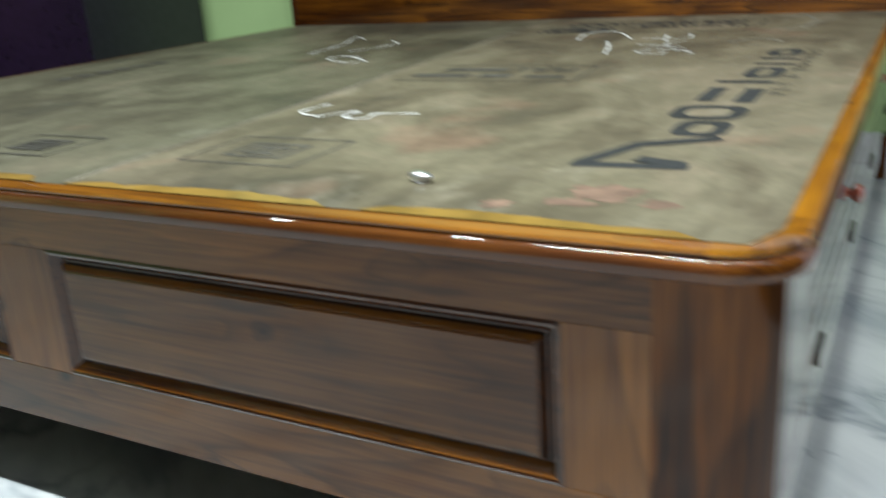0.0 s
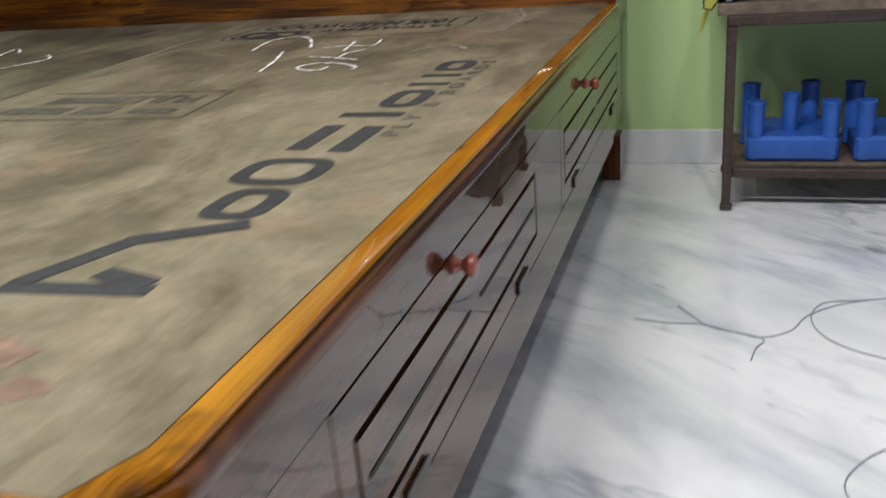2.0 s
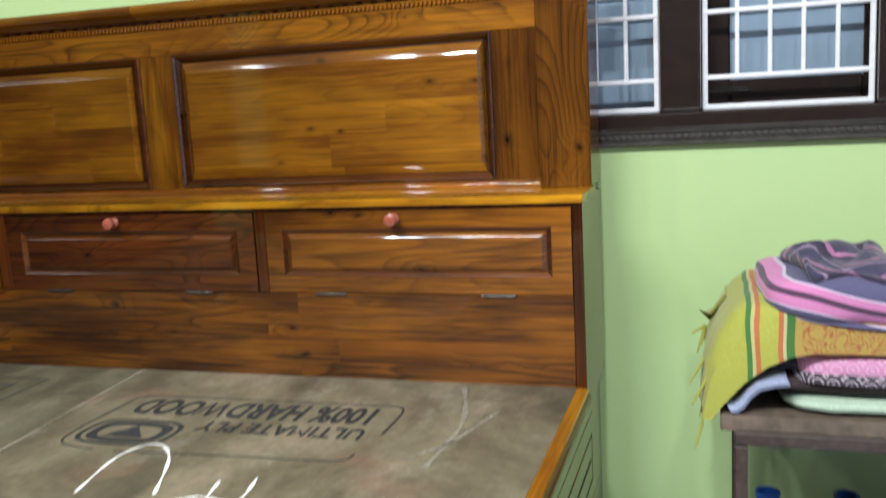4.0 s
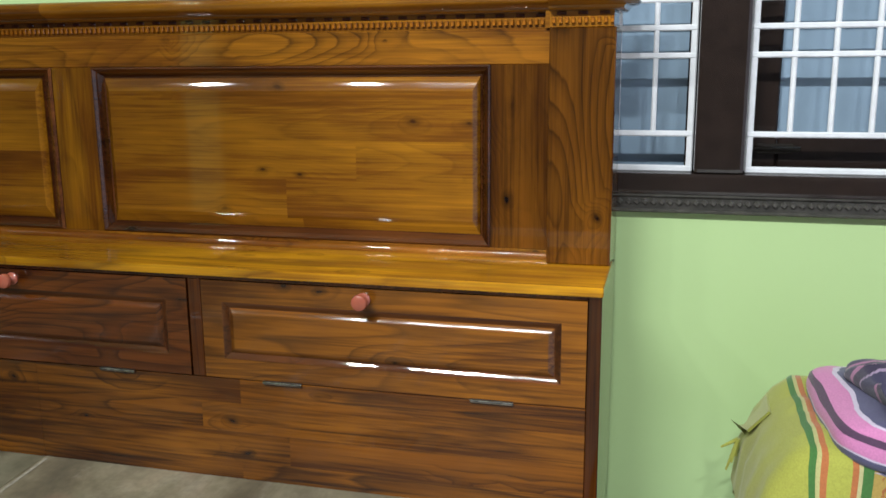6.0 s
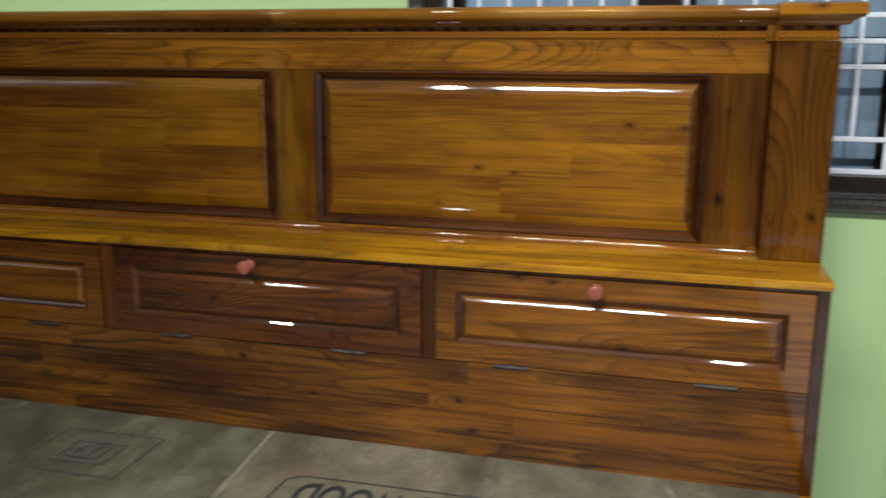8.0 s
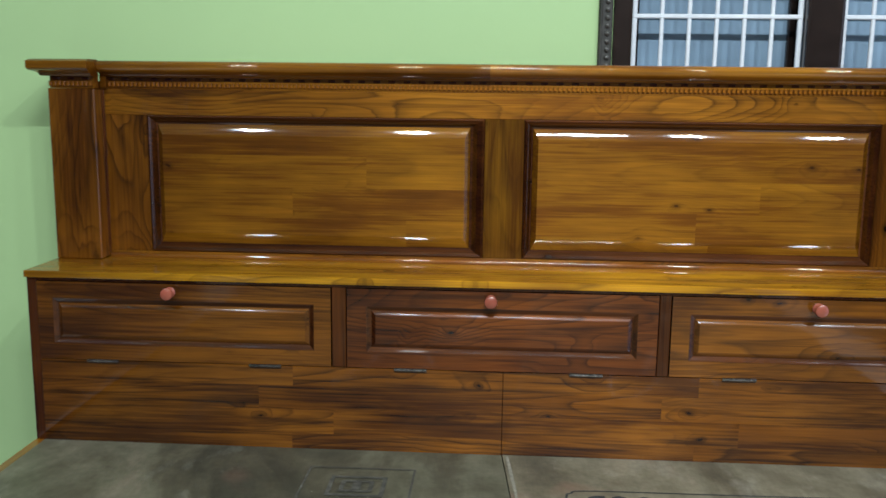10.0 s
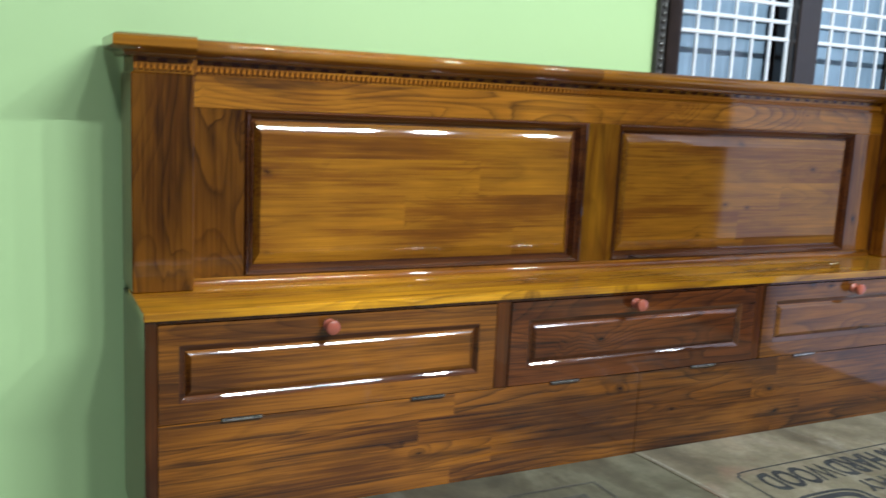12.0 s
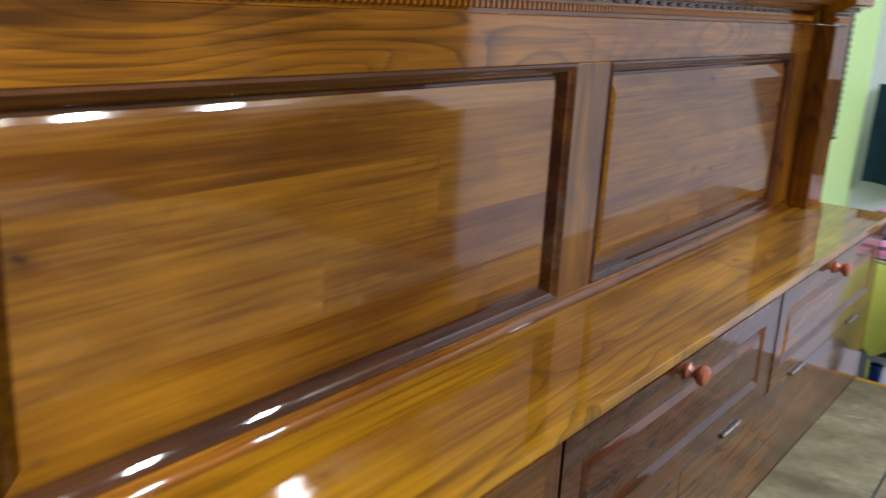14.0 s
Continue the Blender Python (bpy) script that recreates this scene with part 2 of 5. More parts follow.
def plain(name, col, rough=0.5, metal=0.0, grain=60.0, vary=0.12, bump=0.15, dist=0.001, coat=0.0):
    m, nt, b = mat_base(name)
    v = coords(nt)
    n1 = tex_noise(nt, v, grain, 4.0)
    n2 = tex_noise(nt, v, grain * 0.08, 2.0)
    lo, hi = tuple(c * (1 - vary) for c in col), tuple(min(1, c * (1 + vary)) for c in col)
    c1 = ramp(nt, n1, [(0.3, lo), (0.7, hi)])
    c2 = ramp(nt, n2, [(0.3, tuple([1 - vary] * 3)), (0.7, (1, 1, 1))])
    nt.links.new(mix_col(nt, 1.0, c1, c2, "MULTIPLY"), b.inputs["Base Color"])
    b.inputs["Roughness"].default_value, b.inputs["Metallic"].default_value = rough, metal
    b.inputs["Coat Weight"].default_value = coat
    if bump:
        bump_node(nt, b, n1, bump, dist)
    return m


def marble():
    m, nt, b = mat_base("marble")
    v = coords(nt, (1.0, 1.0, 1.0), rot=(0, 0, 0.7))
    def slanted(turn, sx, sy, shift):
        mp = nt.nodes.new("ShaderNodeMapping")
        mp.inputs["Scale"].default_value, mp.inputs["Location"].default_value = (sx, sy, 1), (shift, 1, 0)
        nt.links.new(coords(nt, rot=(0, 0, turn)), mp.inputs["Vector"])
        return mp.outputs[0]
    n = tex_noise(nt, slanted(0.62, 0.75, 2.0, 0.0), 2.5, 4.5, 0.55, 0.7)
    vein = math_node(nt, "ABSOLUTE", math_node(nt, "SUBTRACT", n, 0.5))
    veins = ramp(nt, vein, [(0.0, (1, 1, 1)), (0.012, (0.6, 0.6, 0.6)), (0.035, (0, 0, 0))])
    mask = ramp(nt, tex_noise(nt, v, 1.7, 2.0), [(0.42, (0, 0, 0)), (0.62, (1, 1, 1))])
    n2 = tex_noise(nt, slanted(0.72, 0.9, 2.4, 3.0), 2.6, 4.0, 0.58, 0.4)
    cloud = ramp(nt, n2, [(0.34, (0.46, 0.49, 0.51)), (0.46, (0.60, 0.62, 0.62)), (0.58, (0.70, 0.715, 0.705))])
    f = math_node(nt, "MULTIPLY", veins, mask)
    col = mix_col(nt, math_node(nt, "MULTIPLY", f, 0.6), cloud, (0.16, 0.19, 0.23))
    # short charcoal dashes along the same slant
    dash = ramp(nt, tex_noise(nt, slanted(0.66, 2.2, 7.5, 5.0), 2.6, 4.0, 0.62, 0.5), [(0.60, (0, 0, 0)), (0.70, (1, 1, 1))])
    patch = ramp(nt, tex_noise(nt, coords(nt, loc=(4, 2, 0)), 2.6, 2.0), [(0.48, (0, 0, 0)), (0.62, (1, 1, 1))])
    col = mix_col(nt, math_node(nt, "MULTIPLY", math_node(nt, "MULTIPLY", dash, patch), 0.75), col, (0.15, 0.17, 0.20))
    nt.links.new(col, b.inputs["Base Color"])
    b.inputs["Roughness"].default_value = 0.14
    return m


def plywood(name, seed, tone=(1, 1, 1)):
    """Bare film-faced plywood; tone: the veneer's own tint."""
    m, nt, b = mat_base(name)
    v = coords(nt, (1, 1, 1), (seed, seed, 0))
    big = tex_noise(nt, coords(nt, (1.3, 0.8, 1), (seed, 2, 0)), 3.4, 6.0, 0.66, 0.6)
    streak = tex_noise(nt, coords(nt, (9, 0.9, 1), (seed, 0, 0)), 2.0, 4.0, 0.6)
    fib = tex_noise(nt, coords(nt, (120, 5, 1), (seed, 0, 0)), 2.0, 3.0, 0.6)
    col = ramp(nt, big, [(0.32, (0.070, 0.062, 0.043)), (0.45, (0.125, 0.105, 0.068)), (0.55, (0.180, 0.158, 0.104)), (0.68, (0.245, 0.200, 0.138))])
    col = mix_col(nt, 0.5, col, ramp(nt, streak, [(0.3, (0.72, 0.70, 0.66)), (0.7, (1.1, 1.1, 1.1))]), "MULTIPLY")
    col = mix_col(nt, 0.35, col, ramp(nt, fib, [(0.3, (0.8, 0.8, 0.8)), (0.7, (1.1, 1.1, 1.1))]), "MULTIPLY")
    dust = ramp(nt, tex_noise(nt, coords(nt, (3, 1.5, 1), (seed, 5, 0), (0, 0, 0.5)), 3.5, 5.0, 0.7), [(0.58, (0, 0, 0)), (0.75, (1, 1, 1))])
    col = mix_col(nt, math_node(nt, "MULTIPLY", dust, 0.45), col, (0.34, 0.31, 0.24))
    pink = ramp(nt, tex_noise(nt, coords(nt, (2, 2, 1), (seed + 7, 1, 0)), 2.2, 2.0), [(0.62, (0, 0, 0)), (0.72, (1, 1, 1))])
    col = mix_col(nt, math_node(nt, "MULTIPLY", pink, 0.35), col, (0.25, 0.13, 0.09))
    # patches of the veneer: squarish pale and dark blotches, and fine specks
    blot = tex_noise(nt, coords(nt, (11, 9, 1), (seed, 3, 0), (0, 0, 0.25)), 1.6, 6.0, 0.72)
    col = mix_col(nt, 0.38, col, ramp(nt, blot, [(0.34, (0.62, 0.60, 0.56)), (0.50, (1, 1, 1)), (0.66, (1.28, 1.26, 1.22))]), "MULTIPLY")
    speck = tex_noise(nt, coords(nt, (1, 1, 1), (seed, 8, 0)), 60.0, 3.0, 0.6)
    col = mix_col(nt, 0.6, col, ramp(nt, speck, [(0.36, (0.80, 0.79, 0.77)), (0.60, (1.08, 1.08, 1.07))]), "MULTIPLY")
    col = mix_col(nt, 1.0, col, (*tone,), "MULTIPLY")
    nt.links.new(col, b.inputs["Base Color"])
    b.inputs["Roughness"].default_value = 0.5
    b.inputs["Specular IOR Level"].default_value = 0.4
    bump_node(nt, b, fib, 0.12, 0.001)
    return m


def cloth_stripes(name, axis, period, cols, warp=0.015, phase=0.0, tilt=0.0):
    """Woven stripes: colours repeat along one axis, edges wander a little with the folds."""
    m, nt, b = mat_base(name)
    v = coords(nt)
    sep = nt.nodes.new("ShaderNodeSeparateXYZ")
    nt.links.new(v, sep.inputs[0])
    n = tex_noise(nt, v, 6.0, 2.0)
    p = math_node(nt, "ADD", sep.outputs["xyz".index(axis)], math_node(nt, "MULTIPLY", n, warp))
    if tilt:
        p = math_node(nt, "ADD", p, math_node(nt, "MULTIPLY", sep.outputs[0], tilt))
    f = math_node(nt, "FRACT", math_node(nt, "ADD", math_node(nt, "DIVIDE", p, period), phase))
    r = nt.nodes.new("ShaderNodeValToRGB")
    r.color_ramp.interpolation = "CONSTANT"
    e = r.color_ramp.elements
    while len(e) < len(cols):
        e.new(0.5)
    for el, (pos, c) in zip(e, cols):
        el.position, el.color = pos, (*c, 1)
    nt.links.new(f, r.inputs[0])
    weave = tex_noise(nt, v, 420.0, 2.0)
    col = mix_col(nt, 0.5, r.outputs[0], ramp(nt, weave, [(0.3, (0.7, 0.7, 0.7)), (0.7, (1.1, 1.1, 1.1))]), "MULTIPLY")
    nt.links.new(col, b.inputs["Base Color"])
    b.inputs["Roughness"].default_value = 0.9
    b.inputs["Sheen Weight"].default_value = 0.2
    bump_node(nt, b, weave, 0.4, 0.001)
    return m


def cloth_print(name, ground_col, ink, scale):
    m, nt, b = mat_base(name)
    v = coords(nt)
    vor = nt.nodes.new("ShaderNodeTexVoronoi")
    vor.inputs["Scale"].default_value, vor.inputs["Randomness"].default_value = scale, 0.15
    nt.links.new(v, vor.inputs["Vector"])
    s = math_node(nt, "SINE", math_node(nt, "MULTIPLY", vor.outputs["Distance"], 24.0))
    mask = ramp(nt, s, [(0.45, (0, 0, 0)), (0.6, (1, 1, 1))])
    weave = tex_noise(nt, v, 420.0, 2.0)
    col = mix_col(nt, mask, ground_col, ink)
    col = mix_col(nt, 0.4, col, ramp(nt, weave, [(0.3, (0.7, 0.7, 0.7)), (0.7, (1.1, 1.1, 1.1))]), "MULTIPLY")
    nt.links.new(col, b.inputs["Base Color"])
    b.inputs["Roughness"].default_value = 0.9
    bump_node(nt, b, weave, 0.4, 0.001)
    return m


def wall_paint(name, col):
    m, nt, b = mat_base(name)
    v = coords(nt)
    n = tex_noise(nt, v, 90.0, 4.0)
    n2 = tex_noise(nt, v, 1.3, 3.0)
    c = ramp(nt, n2, [(0.3, tuple(x * 0.93 for x in col)), (0.7, col)])
    nt.links.new(c, b.inputs["Base Color"])
    b.inputs["Roughness"].default_value = 0.5
    b.inputs["Specular IOR Level"].default_value = 0.35
    bump_node(nt, b, n, 0.12, 0.001)
    return m


m_wall = wall_paint("green_paint", (0.48, 0.665, 0.31))
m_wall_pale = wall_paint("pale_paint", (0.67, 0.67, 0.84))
# near black for unseen walls, so the varnish has little to reflect
m_wall_dim = wall_paint("unseen_wall_dark", (0.060, 0.054, 0.060))
m_ceiling = wall_paint("ceiling_paint", (0.80, 0.80, 0.78))
m_marble = marble()
m_ply_a, m_ply_b = plywood("plywood_a", 0.0), plywood("plywood_b", 6.3, (0.70, 0.75, 0.745))
m_ink = plain("stamp_ink", (0.026, 0.028, 0.029), 0.7, vary=0.35, grain=90, bump=0)
m_ink_faint = plain("stamp_ink_faint", (0.078, 0.072, 0.057), 0.7, vary=0.45, grain=60, bump=0)
m_chalk = plain("chalk", (0.75, 0.75, 0.72), 0.9, vary=0.1, grain=300)
m_scratch = plain("plywood_scratch", (0.28, 0.25, 0.19), 0.8, vary=0.3, grain=80, bump=0)
m_knob = plain("pink_brown_wood_knob", (0.33, 0.085, 0.050), 0.25, vary=0.15, grain=40, coat=0.8)
m_hinge = plain("dark_steel", (0.13, 0.115, 0.10), 0.2, 0.9, grain=200, vary=0.3)
m_steel = plain("bright_steel", (0.85, 0.85, 0.86), 0.32, 1.0, grain=200, vary=0.1)
m_varnish = plain("spilt_varnish", (0.29, 0.175, 0.035), 0.35, grain=25, vary=0.3, bump=0.1, coat=0.4)
m_stain = plain("pink_stain", (0.225, 0.142, 0.098), 0.6, grain=40, vary=0.35, bump=0)
m_groove = plain("dark_groove", (0.018, 0.007, 0.004), 0.6, grain=60, vary=0.3, bump=0)
m_pin = plain("worn_steel", (0.58, 0.56, 0.53), 0.22, 1.0, grain=120, vary=0.5)
m_iron = plain("brown_painted_iron", (0.060, 0.042, 0.034), 0.45, 0.2, grain=90, vary=0.35)
m_bench = plain("weathered_board", (0.145, 0.108, 0.078), 0.6, grain=50, vary=0.35)
m_blue = plain("blue_plastic", (0.016, 0.085, 0.34), 0.32, grain=30, vary=0.15, bump=0.05)
m_frame_brown = plain("brown_gloss_paint", (0.021, 0.013, 0.010), 0.2, grain=35, vary=0.25, bump=0.2, dist=0.002, coat=0.3)
m_mould = plain("pewter_paint", (0.085, 0.080, 0.070), 0.35, 0.35, grain=60, vary=0.3, coat=0.3)
m_grille = plain("white_enamel", (0.80, 0.82, 0.85), 0.3, grain=60, vary=0.06, bump=0.1)
m_glass = plain("shutter_glass", (0.30, 0.41, 0.52), 0.06, grain=4, vary=0.2, bump=0)
# near black for the night outside and for shade in the bed's gaps
m_dark_void = plain("night_and_gap_black", (0.010, 0.010, 0.013), 0.6)
m_wardrobe_p = plain("dark_purple_laminate", (0.020, 0.010, 0.030), 0.25, grain=40, vary=0.2, bump=0.05)
m_wardrobe_c = plain("charcoal_laminate", (0.022, 0.022, 0.028), 0.3, grain=40, vary=0.2, bump=0.05)
m_cable = plain("grey_cable", (0.22, 0.25, 0.29), 0.5)
m_lamp_body = plain("white_lamp_plastic", (0.8, 0.8, 0.8), 0.4)
m_teal = plain("teal_cloth", (0.012, 0.050, 0.085), 0.9, grain=300, vary=0.3)
m_mint = plain("mint_cloth", (0.42, 0.55, 0.42), 0.9, grain=260, vary=0.12, bump=0.4)
m_navy = plain("navy_white_cloth", (0.05, 0.05, 0.09), 0.9, grain=260, vary=0.3, bump=0.4)
m_white_cloth = plain("pale_blue_cloth", (0.27, 0.31, 0.44), 0.9, grain=260, vary=0.15, bump=0.4)
m_brown_cloth = plain("dark_brown_cloth", (0.050, 0.028, 0.028), 0.9, grain=200, vary=0.5, bump=0.4)
m_purple = cloth_stripes("purple_pink_stripes", "z", 0.085, [(0, (0.085, 0.08, 0.16)), (0.15, (0.55, 0.48, 0.6)), (0.175, (0.085, 0.08, 0.16)), (0.34, (0.55, 0.48, 0.6)), (0.37, (0.56, 0.2, 0.4)), (0.55, (0.075, 0.035, 0.075)), (0.65, (0.56, 0.2, 0.4)), (0.78, (0.55, 0.48, 0.6)), (0.805, (0.085, 0.08, 0.16))], 0.016, -(0.842 + 0.008) / 0.085, 0.2)
m_scarf = cloth_stripes("dark_scarf_stripes", "y", 0.055, [(0.0, (0.04, 0.035, 0.075)), (0.40, (0.30, 0.22, 0.32)), (0.45, (0.035, 0.025, 0.055)), (0.72, (0.36, 0.15, 0.27)), (0.85, (0.045, 0.035, 0.08))], 0.05)


def cloth_yellow():
    """Yellow cloth with green and orange stripes at its end and an orange printed middle."""
    m = cloth_stripes("yellow_green_stripes", "x", 0.62, [(0.0, (0.34, 0.35, 0.055)), (0.158, (0.045, 0.15, 0.03)), (0.170, (0.42, 0.40, 0.16)), (0.176, (0.40, 0.13, 0.04)), (0.188, (0.34, 0.35, 0.055)), (0.232, (0.40, 0.13, 0.04)), (0.246, (0.45, 0.42, 0.2)), (0.252, (0.045, 0.15, 0.03)), (0.270, (0.38, 0.26, 0.06)), (0.86, (0.34, 0.35, 0.055))], 0.02, -1.742 - 0.01)
    nt = m.node_tree
    b = nt.nodes["Principled BSDF"]
    old = b.inputs["Base Color"].links[0].from_socket
    v = coords(nt)
    sep = nt.nodes.new("ShaderNodeSeparateXYZ")
    nt.links.new(v, sep.inputs[0])
    mid = math_node(nt, "MULTIPLY", math_node(nt, "GREATER_THAN", sep.outputs[0], 1.255), math_node(nt, "LESS_THAN", sep.outputs[0], 1.62))
    swirl = math_node(nt, "SINE", math_node(nt, "MULTIPLY", tex_noise(nt, v, 22.0, 1.0, 0.4, 2.2), 46.0))
    ink = ramp(nt, swirl, [(0.42, (0, 0, 0)), (0.55, (1, 1, 1))])
    nt.links.new(mix_col(nt, math_node(nt, "MULTIPLY", ink, mid), old, (0.30, 0.10, 0.03)), b.inputs["Base Color"])
    return m


m_yellow = cloth_yellow()
m_pinkprint = cloth_print("pink_black_print", (0.58, 0.25, 0.42), (0.66, 0.38, 0.52), 40.0)
m_blackprint = cloth_print("black_border_print", (0.05, 0.04, 0.055), (0.45, 0.38, 0.42), 40.0)

# ---- shape helpers ----


def mesh_of(name, bm, material, smooth=False):
    bmesh.ops.recalc_face_normals(bm, faces=bm.faces)
    me = bpy.data.meshes.new(name)
    bm.to_mesh(me)
    bm.free()
    me.materials.append(material)
    if smooth:
        for p in me.polygons:
            p.use_smooth = True
        me.set_sharp_from_angle(angle=radians(38))
    return me


def thing(name, at, label, category, group="", kind=""):
    ob = new(name)
    ob.empty_display_size = 0.05
    ob.location = at
    bpy.context.view_layer.update()
    return tagged(ob, label, category, group, kind)


def adopt(ob, parent):
    """Parent ob where it stands, without moving it."""
    ob.parent = parent
    ob.matrix_parent_inverse = world_of(parent).inverted()
    return ob


def world_of(ob):
    m = ob.matrix_basis.copy()
    if ob.parent:
        m = world_of(ob.parent) @ ob.matrix_parent_inverse @ m
    return m


def part(name, bm, material, parent, label="", smooth=False):
    ob = new(name, mesh_of(name, bm, material, smooth))
    adopt(ob, parent)
    if label:
        tagged(ob, label)
    return ob


def solid(name, bm, material, label="", category="", group="", kind="", smooth=False):
    return tagged(new(name, mesh_of(name, bm, material, smooth)), label, category, group, kind)


def box(bm, x0, x1, y0, y1, z0, z1, bevel=0.0, seg=1):
    r = bmesh.ops.create_cube(bm, size=1.0)
    vs = r["verts"]
    for v in vs:
        v.co = Vector(((x0 + x1) / 2 + v.co.x * (x1 - x0), (y0 + y1) / 2 + v.co.y * (y1 - y0), (z0 + z1) / 2 + v.co.z * (z1 - z0)))
    if bevel:
        es = list({e for v in vs for e in v.link_edges})
        bmesh.ops.bevel(bm, geom=es, offset=bevel, segments=seg, profile=0.7, affect="EDGES")
    return bm


def boxed(*a, **k):
    return box(bmesh.new(), *a, **k)


def cylinder(bm, a, b, r0, r1=None, seg=16, caps=True):
    a, b = Vector(a), Vector(b)
    r1 = r0 if r1 is None else r1
    q = (b - a).to_track_quat("Z", "Y").to_matrix()
    rows = []
    for p, r in ((a, r0), (b, r1)):
        rows.append([bm.verts.new(p + q @ Vector((r * math.cos(t), r * math.sin(t), 0))) for t in (2 * math.pi * i / seg for i in range(seg))])
    for i in range(seg):
        bm.faces.new((rows[0][i], rows[0][(i + 1) % seg], rows[1][(i + 1) % seg], rows[1][i]))
    if caps:
        bm.faces.new(rows[0][::-1])
        bm.faces.new(rows[1])
    return bm


def lathe(bm, origin, axis, profile, seg=20):
    """Turn (along, radius) pairs round an axis."""
    q = Vector(axis).to_track_quat("Z", "Y").to_matrix()
    rows = []
    for h, r in profile:
        rows.append([bm.verts.new(Vector(origin) + q @ Vector((r * math.cos(t), r * math.sin(t), h))) for t in (2 * math.pi * i / seg for i in range(seg))])
    for a, b in zip(rows, rows[1:]):
        for i in range(seg):
            bm.faces.new((a[i], a[(i + 1) % seg], b[(i + 1) % seg], b[i]))
    bm.faces.new(rows[0][::-1])
    bm.faces.new(rows[-1])
    return bm


def face_frame(origin, right, up):
    """Local u, v, n to world: u along right, v along up, n out of the face."""
    r, u = Vector(right), Vector(up)
    n = r.cross(u)
    m = Matrix((r, u, n)).transposed().to_4x4()
    m.translation = origin
    return m


def raised(bm, m, u0, u1, v0, v1, rings, back=0.012, side=1.0):
    """A raised panel: nested rectangles of (inset, height)."""
    loops = []
    for inset, h in rings:
        c = ((u0 + inset * side, v0 + inset), (u1 - inset * side, v0 + inset), (u1 - inset * side, v1 - inset), (u0 + inset * side, v1 - inset))
        loops.append([bm.verts.new(m @ Vector((u, v, h))) for u, v in c])
    for a, b in zip(loops, loops[1:]):
        for i in range(4):
            bm.faces.new((a[i], a[(i + 1) % 4], b[(i + 1) % 4], b[i]))
    bm.faces.new(loops[-1])
    c = ((u0, v0), (u1, v0), (u1, v1), (u0, v1))
    rear = [bm.verts.new(m @ Vector((u, v, -back))) for u, v in c]
    for i in range(4):
        bm.faces.new((rear[i], rear[(i + 1) % 4], loops[0][(i + 1) % 4], loops[0][i]))
    bm.faces.new(rear[::-1])
    return bm


def moulding_frame(bm, m, u0, u1, v0, v1, rings, back=0.012, far=1.0):
    """The sloped lip round a panel: the outer rectangles alone, closed at the back."""
    loops = []
    for inset, h in list(rings) + [(rings[-1][0], -back), (0.0, -back)]:
        c = ((u0 + inset, v0 + inset), (u1 - inset * far, v0 + inset), (u1 - inset * far, v1 - inset), (u0 + inset, v1 - inset))
        loops.append([bm.verts.new(m @ Vector((u, v, h))) for u, v in c])
    n = len(loops)
    for k in range(n):
        a, b = loops[k], loops[(k + 1) % n]
        for i in range(4):
            bm.faces.new((a[i], a[(i + 1) % 4], b[(i + 1) % 4], b[i]))
    return bm


def sweep(bm, path, profile, closed_profile=True):
    """Carry a profile of (out, z) along a plan path of (x, y, nx, ny)."""
    rows = []
    for x, y, nx, ny in path:
        rows.append([bm.verts.new((x + nx * o, y + ny * o, z)) for o, z in profile])
    n = len(profile)
    for a, b in zip(rows, rows[1:]):
        for i in range(n):
            bm.faces.new((a[i], a[(i + 1) % n], b[(i + 1) % n], b[i]))
    bm.faces.new(rows[0])
    bm.faces.new(rows[-1][::-1])
    return bm


def stroke(bm, pts, width, z, height=0.0006, taper=True, flat_angle=None):
    """A flat line laid on a board: a ribbon through smooth points."""
    pts = [Vector((*p, 0)) for p in pts]
    fine = []
    for i in range(len(pts) - 1):
        p0, p1, p2, p3 = pts[max(i - 1, 0)], pts[i], pts[i + 1], pts[min(i + 2, len(pts) - 1)]
        for k in range(6):
            t = k / 6
            fine.append(0.5 * ((2 * p1) + (p2 - p0) * t + (2 * p0 - 5 * p1 + 4 * p2 - p3) * t * t + (3 * p1 - p0 - 3 * p2 + p3) * t ** 3))
    fine.append(pts[-1])
    left, right = [], []
    for i, p in enumerate(fine):
        d = (fine[min(i + 1, len(fine) - 1)] - fine[max(i - 1, 0)]).normalized()
        w = width * (0.5 if not taper else 0.5 * (0.75 + 0.35 * math.sin(i * 1.7)))
        s = Vector((-d.y, d.x, 0)) * w
        left.append(bm.verts.new(p + s + Vector((0, 0, z + height))))
        right.append(bm.verts.new(p - s + Vector((0, 0, z + height))))
    for i in range(len(fine) - 1):
        bm.faces.new((left[i], right[i], right[i + 1], left[i + 1]))
    return bm


def flat_poly(bm, pts, z):
    bm.faces.new([bm.verts.new((x, y, z)) for x, y in pts])
    return bm


